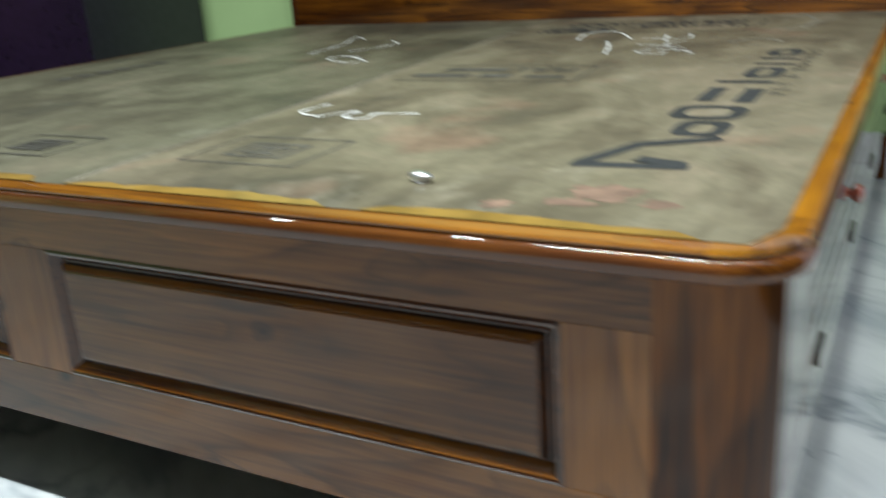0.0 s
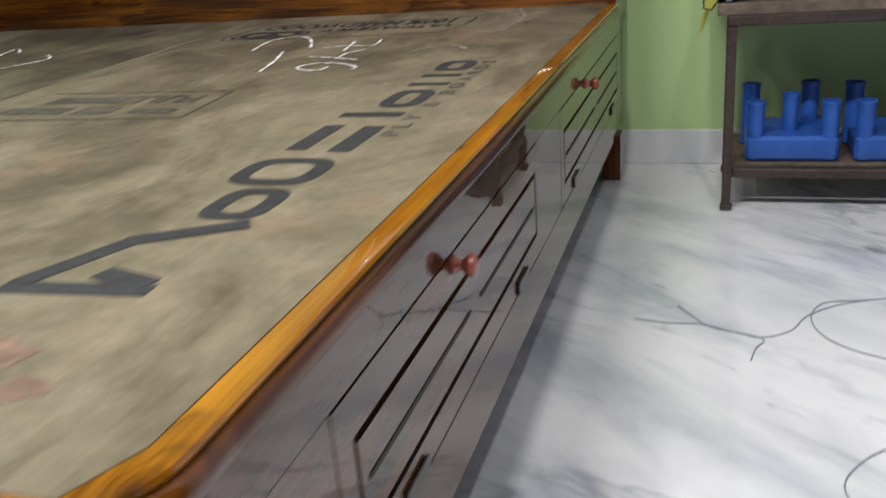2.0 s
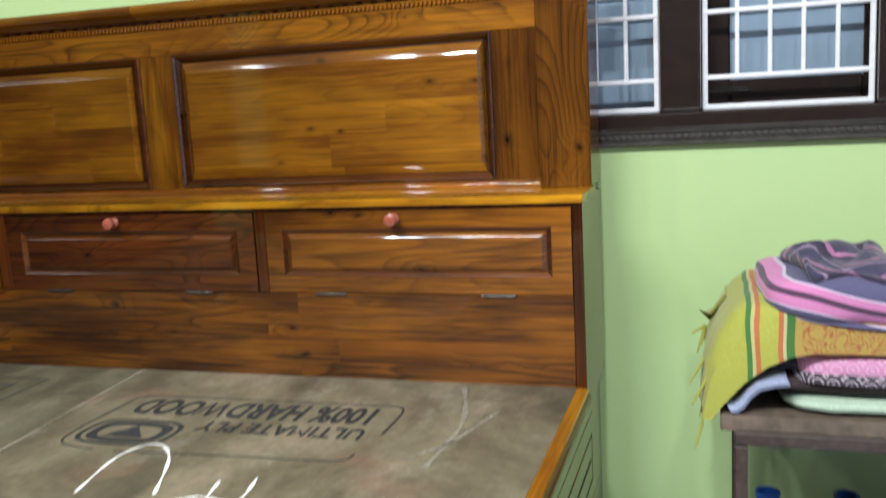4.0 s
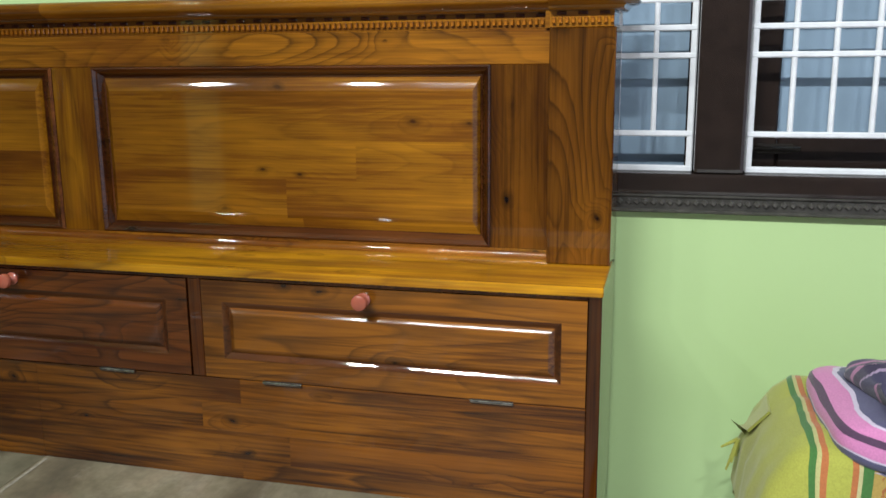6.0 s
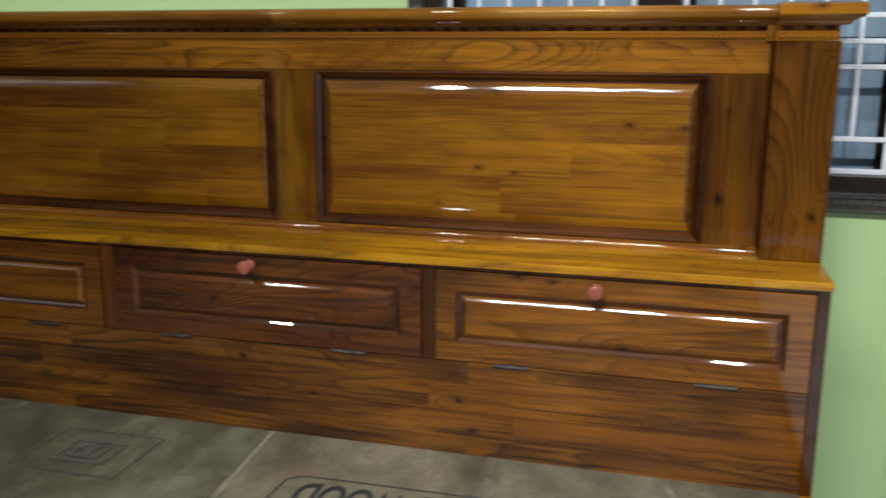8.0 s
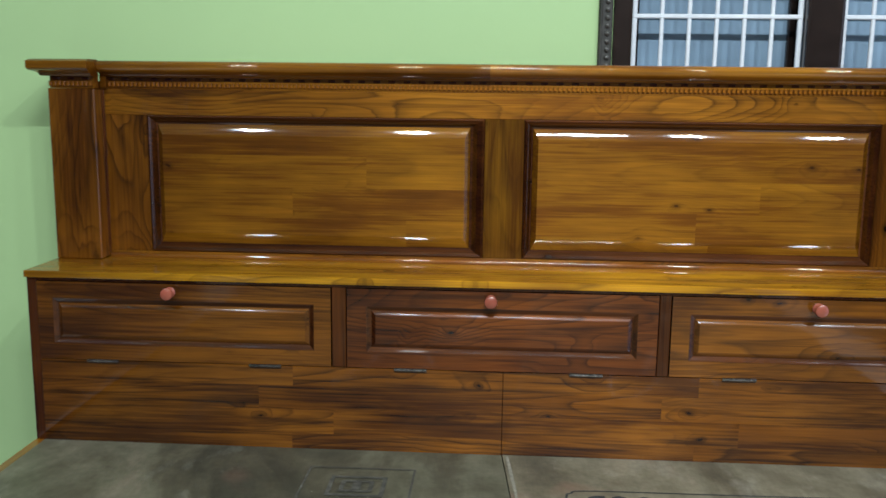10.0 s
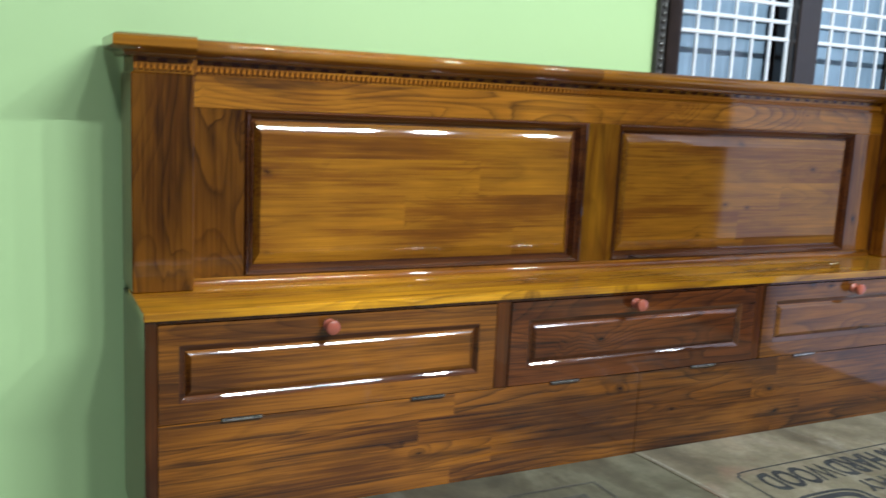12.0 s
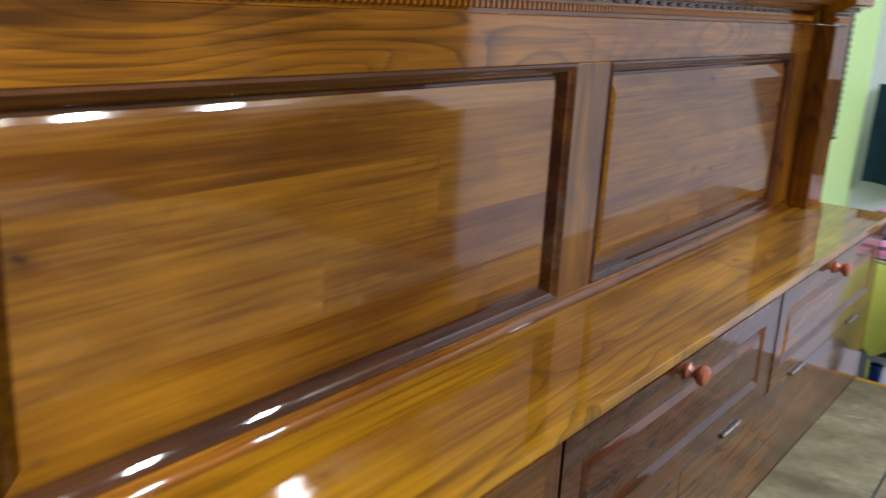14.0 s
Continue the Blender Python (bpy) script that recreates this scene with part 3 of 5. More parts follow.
def lettering(name, text, width, height, m, material, parent, spacing=1.0, label="", heavy=0.0):
    """Words as thin letter meshes in Blender's own font, set to a width and height; each letter a part of the line."""
    def word_mesh(body, heavy=heavy):
        cu = bpy.data.curves.new(name, "FONT")
        cu.body, cu.size, cu.space_character, cu.resolution_u, cu.offset = body, 1.0, spacing, 3, heavy
        tmp = bpy.data.objects.new(name, cu)
        scene.collection.objects.link(tmp)
        bpy.context.view_layer.update()
        me = bpy.data.meshes.new_from_object(tmp.evaluated_get(bpy.context.evaluated_depsgraph_get()))
        bpy.data.objects.remove(tmp)
        return me

    def reach(body):
        me = word_mesh(body)
        return max((v.co.x for v in me.vertices), default=0.0)

    whole = reach(text)
    sx, sy = width / whole, height / 0.72
    first = None
    for i, ch in enumerate(text):
        if ch == " ":
            continue
        me = word_mesh(ch, 0.0 if ch in "MW" else heavy)
        own = max(v.co.x for v in me.vertices)
        me.transform(Matrix.Translation((0, 0, 0.0003 * (i % 2))) @ m @ Matrix.Diagonal((sx, sy, 1, 1)) @ Matrix.Translation((reach(text[: i + 1]) - own, 0, 0)))
        me.materials.clear()
        me.materials.append(material)
        ob = new("printed_letter", me)
        adopt(ob, parent)
    return None


def soft_slab(bm, x0, x1, y0, y1, z0, z1, round_x=0.5, power=3.2, lump=0.006, seed=0.0, nu=36, nv=14, tilt=0.0):
    """A folded cloth: a squarish rounded body, lumpy, with a flat underside."""
    cx, cy, cz = (x0 + x1) / 2, (y0 + y1) / 2, (z0 + z1) / 2
    hx, hy, hz = (x1 - x0) / 2, (y1 - y0) / 2, (z1 - z0) / 2

    def sp(c, p):
        return math.copysign(abs(c) ** (2.0 / p), c)
    rows = []
    for j in range(nv + 1):
        ph = -math.pi / 2 + math.pi * j / nv
        row = []
        for i in range(nu):
            th = 2 * math.pi * i / nu
            x = sp(math.cos(ph), power) * sp(math.cos(th), 6.0)
            y = sp(math.cos(ph), power) * sp(math.sin(th), 6.0)
            z = sp(math.sin(ph), power)
            p = Vector((cx + hx * x, cy + hy * y, cz + hz * z))
            d = noise.noise(p * 14 + Vector((seed, 0, 0))) * lump + noise.noise(p * 40 + Vector((0, seed, 0))) * lump * 0.35
            p.z += d * (0.4 + 0.6 * (z > -0.6)) + tilt * (p.x - x0)
            p.x += noise.noise(p * 17 + Vector((0, 0, seed))) * lump
            p.y += noise.noise(p * 17 + Vector((seed, 3, 0))) * lump
            row.append(bm.verts.new(p))
        rows.append(row)
    for a, b in zip(rows, rows[1:]):
        for i in range(nu):
            bm.faces.new((a[i], a[(i + 1) % nu], b[(i + 1) % nu], b[i]))
    bmesh.ops.remove_doubles(bm, verts=bm.verts, dist=1e-5)
    return bm


# ---- room ----
WALL_Y, LEFT_X, RIGHT_X, FRONT_Y = 0.27, -2.15, 1.78, -4.3
WIN = (0.215, 1.440, 0.880, 2.05)
floor = solid("floor", boxed(LEFT_X - 0.1, RIGHT_X + 0.1, FRONT_Y - 0.1, WALL_Y + 0.25, -0.12, -0.012), m_marble, "bed of the white marble slab floor", "floor", kind="structure")
ceiling = solid("ceiling", boxed(LEFT_X - 0.1, RIGHT_X + 0.1, FRONT_Y - 0.1, WALL_Y + 0.25, CEIL, CEIL + 0.1), m_ceiling, "plain white painted ceiling", "ceiling", kind="structure")
wall_north = new("wall_north")
tagged(wall_north, "light green painted wall behind the bed", "wall", kind="structure")
for nx0, nx1, nz0, nz1 in ((LEFT_X, WIN[0], 0, CEIL), (WIN[1], RIGHT_X, 0, CEIL), (WIN[0], WIN[1], 0, WIN[2]), (WIN[0], WIN[1], WIN[3], CEIL)):
    part("wall_section", boxed(nx0, nx1, WALL_Y, WALL_Y + 0.2, nz0, nz1), m_wall, wall_north)
solid("wall_west", boxed(LEFT_X - 0.1, LEFT_X, FRONT_Y, WALL_Y + 0.2, 0, CEIL), m_wall, "light green painted side wall", "wall", kind="structure")
wall_east = new("wall_east")
tagged(wall_east, "side wall, pale lilac white near the bed, unseen part darkened for reflections", "wall", kind="structure")
part("wall_section", boxed(RIGHT_X, RIGHT_X + 0.1, -1.385, WALL_Y + 0.2, 0, CEIL), m_wall_pale, wall_east)
# unseen section, darkened so the headboard's reflection ends here
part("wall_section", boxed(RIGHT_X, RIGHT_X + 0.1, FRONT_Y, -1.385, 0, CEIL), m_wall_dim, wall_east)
# unseen wall, its colour darkened to hold down the veil on the wood
solid("wall_south", boxed(LEFT_X - 0.1, RIGHT_X + 0.1, FRONT_Y - 0.1, FRONT_Y, 0, CEIL), m_wall_dim, "unseen wall behind the camera, darkened to keep reflections dim", "wall", kind="structure")
baseboard = new("baseboard")
tagged(baseboard, "white marble skirting along the green wall", "skirting", kind="structure")
sx = LEFT_X
while sx < RIGHT_X - 0.01:
    ex = min(sx + 1.31, RIGHT_X)
    part("skirting_tile", boxed(sx + 0.0008, ex - 0.0008, WALL_Y - 0.010, WALL_Y - 0.0005, 0.0, 0.092, 0.002), m_marble, baseboard)
    sx = ex

# ---- window ----
GY = WALL_Y + 0.012
window = new("window_1")
tagged(window, "brown painted window with white grilles and closed shutters at night", "window", kind="structure")
posts = ((0.215, 0.253), (0.601, 0.675), (1.030, 1.105), (1.406, 1.440))
for px0, px1 in posts:
    part("window_post", boxed(px0, px1, WALL_Y - 0.012, WALL_Y + 0.06, WIN[2] + 0.035, WIN[3] - 0.035, 0.006, 2), m_frame_brown, window)
part("window_sill", boxed(WIN[0], WIN[1], WALL_Y - 0.012, WALL_Y + 0.06, WIN[2], WIN[2] + 0.034, 0.006, 2), m_frame_brown, window)
part("window_head", boxed(WIN[0], WIN[1], WALL_Y - 0.012, WALL_Y + 0.06, WIN[3] - 0.034, WIN[3], 0.006, 2), m_frame_brown, window)


def moulding(x0, x1, z0, z1, upright):
    """Carved border strip: a ribbed band with a row of beads."""
    bm = boxed(x0, x1, WALL_Y - 0.008, WALL_Y - 0.0005, z0, z1, 0.002)
    strip = part("border_strip", bm, m_mould, window, "pewter coloured carved border strip")
    if upright:
        part("border_rib", boxed(x0 + 0.001, x0 + 0.007, WALL_Y - 0.014, WALL_Y - 0.008, z0, z1, 0.002), m_mould, strip)
        cnt, step = int((z1 - z0) / 0.016), 0.016
        bead_me = mesh_of("bead", lathe(bmesh.new(), (0, 0, 0), (0, -1, 0), [(0, 0.0055), (0.004, 0.0048), (0.006, 0.002)], 8), m_mould, True)
        for i in range(cnt):
            o = new("bead", bead_me)
            o.location = ((x0 + x1) / 2 + 0.004, WALL_Y - 0.008, z0 + 0.008 + i * step)
            adopt(o, strip)
    else:
        part("border_rib", boxed(x0, x1, WALL_Y - 0.016, WALL_Y - 0.008, z0 + 0.001, z0 + 0.007, 0.002), m_mould, strip)
        part("border_rib", boxed(x0, x1, WALL_Y - 0.012, WALL_Y - 0.008, z1 - 0.006, z1 - 0.001, 0.002), m_mould, strip)
        cnt = int((x1 - x0) / 0.013)
        bm = bmesh.new()
        box(bm, -0.0045, 0.0045, -0.005, 0, -0.004, 0.004, 0.0015)
        bead_me = mesh_of("bead", bm, m_mould)
        for i in range(cnt):
            o = new("bead", bead_me)
            o.matrix_basis = Matrix.Translation((x0 + 0.0065 + i * 0.013, WALL_Y - 0.008, (z0 + z1) / 2 + 0.002)) @ Matrix.Rotation(0.7, 4, "Y")
            adopt(o, strip)


moulding(0.185, 1.466, 0.850, 0.881, False)
moulding(0.185, 0.213, 0.882, 2.05, True)
moulding(1.442, 1.466, 0.882, 2.05, True)


def rod(bm, x0, z0, x1, z1, w=0.009):
    if abs(x1 - x0) < 1e-6:
        box(bm, x0 - w / 2, x0 + w / 2, GY - 0.004, GY + 0.004, z0, z1, 0.0018)
    else:
        box(bm, x0, x1, GY - 0.005, GY + 0.005, z0 - w / 2, z0 + w / 2, 0.0018)
    return bm


for gx0, gx1 in ((0.255, 0.599), (0.677, 1.028), (1.107, 1.404)):
    grille = part("grille", rod(bmesh.new(), gx0, 0.919, gx1, 0.919, 0.010), m_grille, window, "white enamelled steel grille")
    for hz in (0.974, 1.094, 1.136, 1.178, 1.295, 1.335, 1.375, 1.60, 1.64, 1.68, 1.90, 1.98):
        part("grille_bar", rod(bmesh.new(), gx0, hz, gx1, hz), m_grille, grille)
    last = 5 if gx0 > 1.1 else 6
    for k in range(last + 1):
        vx = gx0 + 0.005 + (gx1 - gx0 - 0.01) * k / last
        zb = 0.919 if k in (0, last) else 0.974
        part("grille_rod", rod(bmesh.new(), vx, zb, vx, 2.0, 0.010 if k in (0, last) else 0.008), m_grille, grille)
    # two shutters of glass in a dark frame behind the grille
    gy = WALL_Y + 0.062
    lw, rail = (0.05, True) if gx0 > 1.1 else (0.022, False)
    shutter = part("shutter", boxed(gx0 - 0.004, gx0 + lw, gy, gy + 0.03, 0.916, 2.02, 0.003), m_frame_brown, window, "closed dark shutter with smoky glass")
    part("shutter_stile", boxed(gx1 - 0.012, gx1 + 0.004, gy, gy + 0.03, 0.916, 2.02, 0.003), m_frame_brown, shutter)
    if rail:
        part("shutter_rail", boxed(gx0 + lw + 0.001, gx1 - 0.013, gy, gy + 0.03, 0.916, 0.968, 0.003), m_frame_brown, shutter)
        part("bolt", cylinder(bmesh.new(), (gx0 + 0.005, gy - 0.008, 0.948), (gx0 + 0.085, gy - 0.008, 0.948), 0.004, seg=10), m_hinge, shutter)
        part("bolt_plate", boxed(gx0 + 0.02, gx0 + 0.075, gy - 0.004, gy - 0.0005, 0.940, 0.956, 0.001), m_hinge, shutter)
    part("glass", boxed(gx0 + lw - 0.005, gx1 - 0.008, gy + 0.012, gy + 0.017, 0.917, 2.02), m_glass, shutter)
part("night_board", boxed(WIN[0] - 0.02, WIN[1] + 0.02, WALL_Y + 0.15, WALL_Y + 0.16, WIN[2] - 0.02, WIN[3] + 0.02), m_dark_void, window, "dark night outside the shutters")

# ---- unseen door added to the side wall as a dark reflection ----
door_in = new("unseen_door")
tagged(door_in, "added unseen dark brown door for the headboard to reflect", "door", kind="structure")
part("door_leaf", boxed(RIGHT_X - 0.012, RIGHT_X - 0.0005, -2.32, -1.42, 0.004, 2.05, 0.002), m_frame_brown, door_in)
for y0, y1, z0, z1 in ((-2.39, -2.322, 0, 2.12), (-1.418, -1.35, 0, 2.12), (-2.32, -1.42, 2.052, 2.12)):
    part("door_frame", boxed(RIGHT_X - 0.03, RIGHT_X - 0.0005, y0, y1, z0, z1, 0.003), m_frame_brown, door_in)
east = face_frame((RIGHT_X - 0.012, 0, 0), (0, -1, 0), (0, 0, 1))
for v0, v1 in ((0.15, 0.95), (1.08, 1.92)):
    for u0, u1 in ((1.50, 1.83), (1.91, 2.24)):
        part("door_panel", raised(bmesh.new(), east, u0, u1, v0, v1, [(0, 0.0006), (0.02, 0.008), (0.04, 0.004)], 0.0), m_frame_brown, door_in)
part("door_handle", cylinder(bmesh.new(), (RIGHT_X - 0.012, -1.48, 1.0), (RIGHT_X - 0.06, -1.48, 1.0), 0.011), m_steel, door_in)

# ---- ceiling lamps ----
tube = thing("tube_light", (0.22, LAMP_Y, CEIL), "white batten tube light fixed to the ceiling", "lamp")
part("batten", boxed(-0.42 + 0.22, 0.42 + 0.22, LAMP_Y - 0.02, LAMP_Y + 0.02, CEIL - 0.035, CEIL - 0.0005, 0.004), m_lamp_body, tube)
part("tube", cylinder(bmesh.new(), (-0.18, LAMP_Y, CEIL - 0.053), (0.62, LAMP_Y, CEIL - 0.053), 0.013), m_lamp_body, tube)
for lx in LED_X:
    led = thing("ceiling_light", (lx, LAMP_Y, CEIL), "small square white ceiling light", "lamp", "row of ceiling lights")
    part("frame", boxed(lx - 0.075, lx + 0.075, LAMP_Y - 0.075, LAMP_Y + 0.075, CEIL - 0.022, CEIL - 0.0005, 0.004), m_lamp_body, led)

# ---- bed ----
bed = thing("bed", (0, -0.85, 0), "varnished teak double bed with bare plywood base and storage headboard", "bed")
PLY_Z = 0.449
SEAM = ((0.005, 0.0), (0.150, -1.846))


def board_sheet(pts, z0, z1):
    bm = bmesh.new()
    lo = [bm.verts.new((x, y, z0)) for x, y in pts]
    hi = [bm.verts.new((x, y, z1)) for x, y in pts]
    n = len(pts)
    bm.faces.new(lo[::-1])
    bm.faces.new(hi)
    for i in range(n):
        bm.faces.new((lo[i], lo[(i + 1) % n], hi[(i + 1) % n], hi[i]))
    return bm


sheet_right = part("plywood_sheet", board_sheet([(SEAM[1][0] + 0.001, SEAM[1][1]), (0.880, -1.846), (0.898, -1.80), (0.898, -0.001), (SEAM[0][0] + 0.001, -0.001)], PLY_Z - 0.018, PLY_Z), m_ply_a, bed, "bare stamped plywood sheet with chalk marks")
sheet_left = part("plywood_sheet", board_sheet([(-0.880, -1.846), (SEAM[1][0] - 0.001, SEAM[1][1]), (SEAM[0][0] - 0.001, -0.001), (-0.898, -0.001), (-0.898, -1.80)], PLY_Z - 0.018, PLY_Z - 0.0008), m_ply_b, bed, "bare stamped plywood sheet with chalk marks")

# edge trim round three sides
TRIM = [(-0.024, 0.4480), (0.008, 0.4480), (0.0122, 0.4472), (0.0140, 0.4448), (0.0130, 0.4420), (-0.024, 0.4420)]
ROLL = [(-0.024, 0.4416), (0.0118, 0.4416), (0.0158, 0.4396), (0.0182, 0.4352), (0.0188, 0.4300), (0.0176, 0.4240), (0.012, 0.4203), (0.004, 0.4187), (-0.024, 0.4187)]
CX, CY, CR = 0.905, -1.852, 0.052


def corner_path(sign):
    pts = []
    for i in range(13):
        a = math.pi / 2 * i / 12
        nx, ny = math.sin(a), -math.cos(a)
        pts.append((sign * (CX - CR + CR * nx), CY + CR + CR * ny, sign * nx, ny))
    return pts


for s in (1, -1):
    run = [(s * CX, CY + CR + 0.035, s, 0), (s * CX, -0.0005, s, 0)]
    part("side_trim", sweep(bmesh.new(), run, TRIM), wood_trim_y, bed, "amber flat edge trim", True)
    part("side_roll", sweep(bmesh.new(), run, ROLL), wood_roll_y, bed, "brown rounded moulding under the trim", True)
run = [(-CX + CR + 0.0003, CY, 0, -1), (CX - CR - 0.0003, CY, 0, -1)]
part("front_trim", sweep(bmesh.new(), run, TRIM), wood_trim_x, bed, "amber flat edge trim", True)
part("front_roll", sweep(bmesh.new(), run, ROLL), wood_roll_x, bed, "brown rounded moulding under the trim", True)
for s in (1, -1):
    cp = corner_path(s) + [(s * CX, CY + CR + 0.0345, s, 0)]
    part("corner_trim", sweep(bmesh.new(), cp, [(o + 0.0003, z + (0.0003 if z > 0.445 else 0.0)) for o, z in TRIM]), wood_trim_corner, bed, "rounded amber corner of the edge trim", True)
    part("corner_roll", sweep(bmesh.new(), cp, [(o + 0.0003, z - (0.0003 if z < 0.42 else 0.0)) for o, z in ROLL]), wood_roll_x, bed, "rounded corner of the lower moulding", True)


def varnish_run(x0, x1, seed):
    """Ragged strip of spilt varnish along the foot edge of the boards."""
    bm = bmesh.new()
    n = int((x1 - x0) / 0.008)
    rows = []
    for i in range(n + 1):
        x = x0 + (x1 - x0) * i / n
        w = 0.019 + 0.012 * noise.noise(Vector((x * 7, seed, 0))) + 0.006 * noise.noise(Vector((x * 32, seed, 2)))
        w = 0.0008 + max(0.0, w) * min(1.0, i / 3, (n - i) / 3)
        rows.append((bm.verts.new((x, -1.8462, 0.44945)), bm.verts.new((x, -1.8462 + w, 0.44945))))
    for p, q in zip(rows, rows[1:]):
        bm.faces.new((p[0], q[0], q[1], p[1]))
    return bm


part("varnish_run", varnish_run(0.152, 0.50, 1.0), m_varnish, sheet_right, "spilt amber varnish")
part("varnish_run", varnish_run(0.54, 0.845, 2.0), m_varnish, sheet_right, "spilt amber varnish")
part("varnish_run", varnish_run(-0.845, 0.10, 3.0), m_varnish, sheet_left, "spilt amber varnish")



def stain(cx, cy, r, seed):
    """An irregular dried patch, thin on the board."""
    bm = bmesh.new()
    pts = []
    for k in range(40):
        a = 2 * math.pi * k / 40
        w = r * (0.75 + 0.55 * noise.noise(Vector((math.cos(a) * 1.6, math.sin(a) * 1.6, seed))) + 0.2 * noise.noise(Vector((math.cos(a) * 6, math.sin(a) * 6, seed))))
        pts.append((cx + 1.2 * w * math.cos(a), cy + 0.8 * w * math.sin(a)))
    return flat_poly(bm, pts, PLY_Z + 0.0003)


for k, (px, py, pr) in enumerate(((0.735, -1.735, 0.038), (0.712, -1.775, 0.024), (0.792, -1.765, 0.020), (0.655, -1.795, 0.018))):
    part("stain", stain(px, py, pr, 3.0 + k), m_stain, sheet_right, "dried pinkish stain")

# foot end: rails, stiles and raised panels
FY = -1.850
foot = face_frame((0, FY, 0), (1, 0, 0), (0, 0, 1))
P1, P2 = (0.099, 0.733), (-0.640, -0.006)
PZ0, PZ1 = 0.208, 0.368
part("foot_rail", boxed(-0.81, 0.81, FY, FY + 0.03, PZ1, 0.4185, 0.0004), wood_front_x, bed)
part("foot_rail", boxed(-0.81, 0.81, FY, FY + 0.03, 0.132, PZ0, 0.0006), wood_front_x, bed)
for a, b in ((-0.81, P2[0]), (P2[1], P1[0]), (P1[1], 0.81)):
    part("foot_stile", boxed(a, b, FY + 0.0002, FY + 0.03, PZ0, PZ1, 0.0003), wood_front_z, bed)


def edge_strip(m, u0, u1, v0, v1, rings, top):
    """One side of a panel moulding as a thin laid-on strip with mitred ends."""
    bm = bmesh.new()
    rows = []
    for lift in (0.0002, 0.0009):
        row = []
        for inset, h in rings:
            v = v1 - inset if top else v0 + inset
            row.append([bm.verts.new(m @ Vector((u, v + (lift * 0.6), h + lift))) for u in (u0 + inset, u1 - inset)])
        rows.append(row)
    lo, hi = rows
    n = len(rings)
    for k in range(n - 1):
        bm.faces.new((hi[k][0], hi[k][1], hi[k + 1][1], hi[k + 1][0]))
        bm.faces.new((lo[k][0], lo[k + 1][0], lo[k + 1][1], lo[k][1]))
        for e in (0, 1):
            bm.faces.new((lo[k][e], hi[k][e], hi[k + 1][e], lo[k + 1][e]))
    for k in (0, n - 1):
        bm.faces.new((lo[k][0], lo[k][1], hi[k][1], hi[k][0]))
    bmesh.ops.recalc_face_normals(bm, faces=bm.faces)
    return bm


FOOT_RINGS = [(0, 0.0), (0.003, 0.0015), (0.006, 0.0005), (0.009, -0.00308), (0.012, -0.00706), (0.015, -0.0115), (0.0172, -0.0115), (0.0188, -0.00849), (0.0204, -0.00593), (0.022, -0.00373), (0.0236, -0.00182), (0.0262, -0.00122)]
for a, b in (P1, P2):
    # dark lip and bevel: shade of the foot panel's slopes put into the colour
    part("panel_moulding", moulding_frame(bmesh.new(), foot, a, b, PZ0, PZ1, FOOT_RINGS[:7], 0.02), wood_lip, bed, "dark moulding round the panel")
    g = FOOT_RINGS[6][0] + 0.0002
    bevel = [(max(i - g, 0.0), h) for i, h in FOOT_RINGS[6:11]]
    part("panel_bevel", moulding_frame(bmesh.new(), foot, a + g, b - g, PZ0 + g, PZ1 - g, bevel, 0.02), wood_lip, bed, "panel bevel, shade put into its dark colour")
    # orange strips paint the light that falls on the up-facing edges
    part("lit_edge", edge_strip(foot, a, b, PZ0, PZ1, FOOT_RINGS[2:6], False), wood_lit_edge, bed, "up-facing lip edge, lamp light put into its orange colour")
    part("lit_edge", edge_strip(foot, a, b, PZ0, PZ1, FOOT_RINGS[7:11], True), wood_lit_edge, bed, "up-facing bevel edge, lamp light put into its orange colour")
    g = FOOT_RINGS[10][0] + 0.0002
    part("foot_panel", raised(bmesh.new(), foot, a + g, b - g, PZ0 + g, PZ1 - g, [(0.0, -0.0018), (0.0026, -0.0012)], 0.02), wood_front_x, bed, "raised fielded panel")


def post_shape(sign):
    """Corner post, rounded on its outer edge, down to the floor."""
    x0, x1, y0, y1 = 0.81, 0.905, FY - 0.0015, FY + 0.075
    pts = [(x0, y1), (x0, y0)]
    top = math.radians(52)
    rx = (x1 - 0.850) / math.sin(top)
    for i in range(17):
        a = top * i / 16
        pts.append((0.850 + rx * math.sin(a), y0 + rx * (1 - math.cos(a))))
    pts.append((x1, y1))
    pts = [(sign * x, y) for x, y in pts]
    return board_sheet(pts, 0.0, 0.4185)


for s in (1, -1):
    part("corner_post", post_shape(s), wood_post, bed, "rounded corner post")

# long sides with drop-down flaps
SIDE_RINGS = [(0, 0.0), (0.0006, -0.010), (0.0066, -0.010), (0.0074, 0.0)]


def knob_parts(parent, at, axis, scale=1.0):
    prof = [(0.0, 0.010), (0.004, 0.0105), (0.008, 0.007), (0.013, 0.0055), (0.017, 0.008), (0.021, 0.0115), (0.026, 0.0125), (0.031, 0.011), (0.0345, 0.006)]
    return part("knob", lathe(bmesh.new(), at, axis, [(h * 0.76, r * scale) for h, r in prof], 18), m_knob, parent, "turned pinkish brown wooden knob", True)


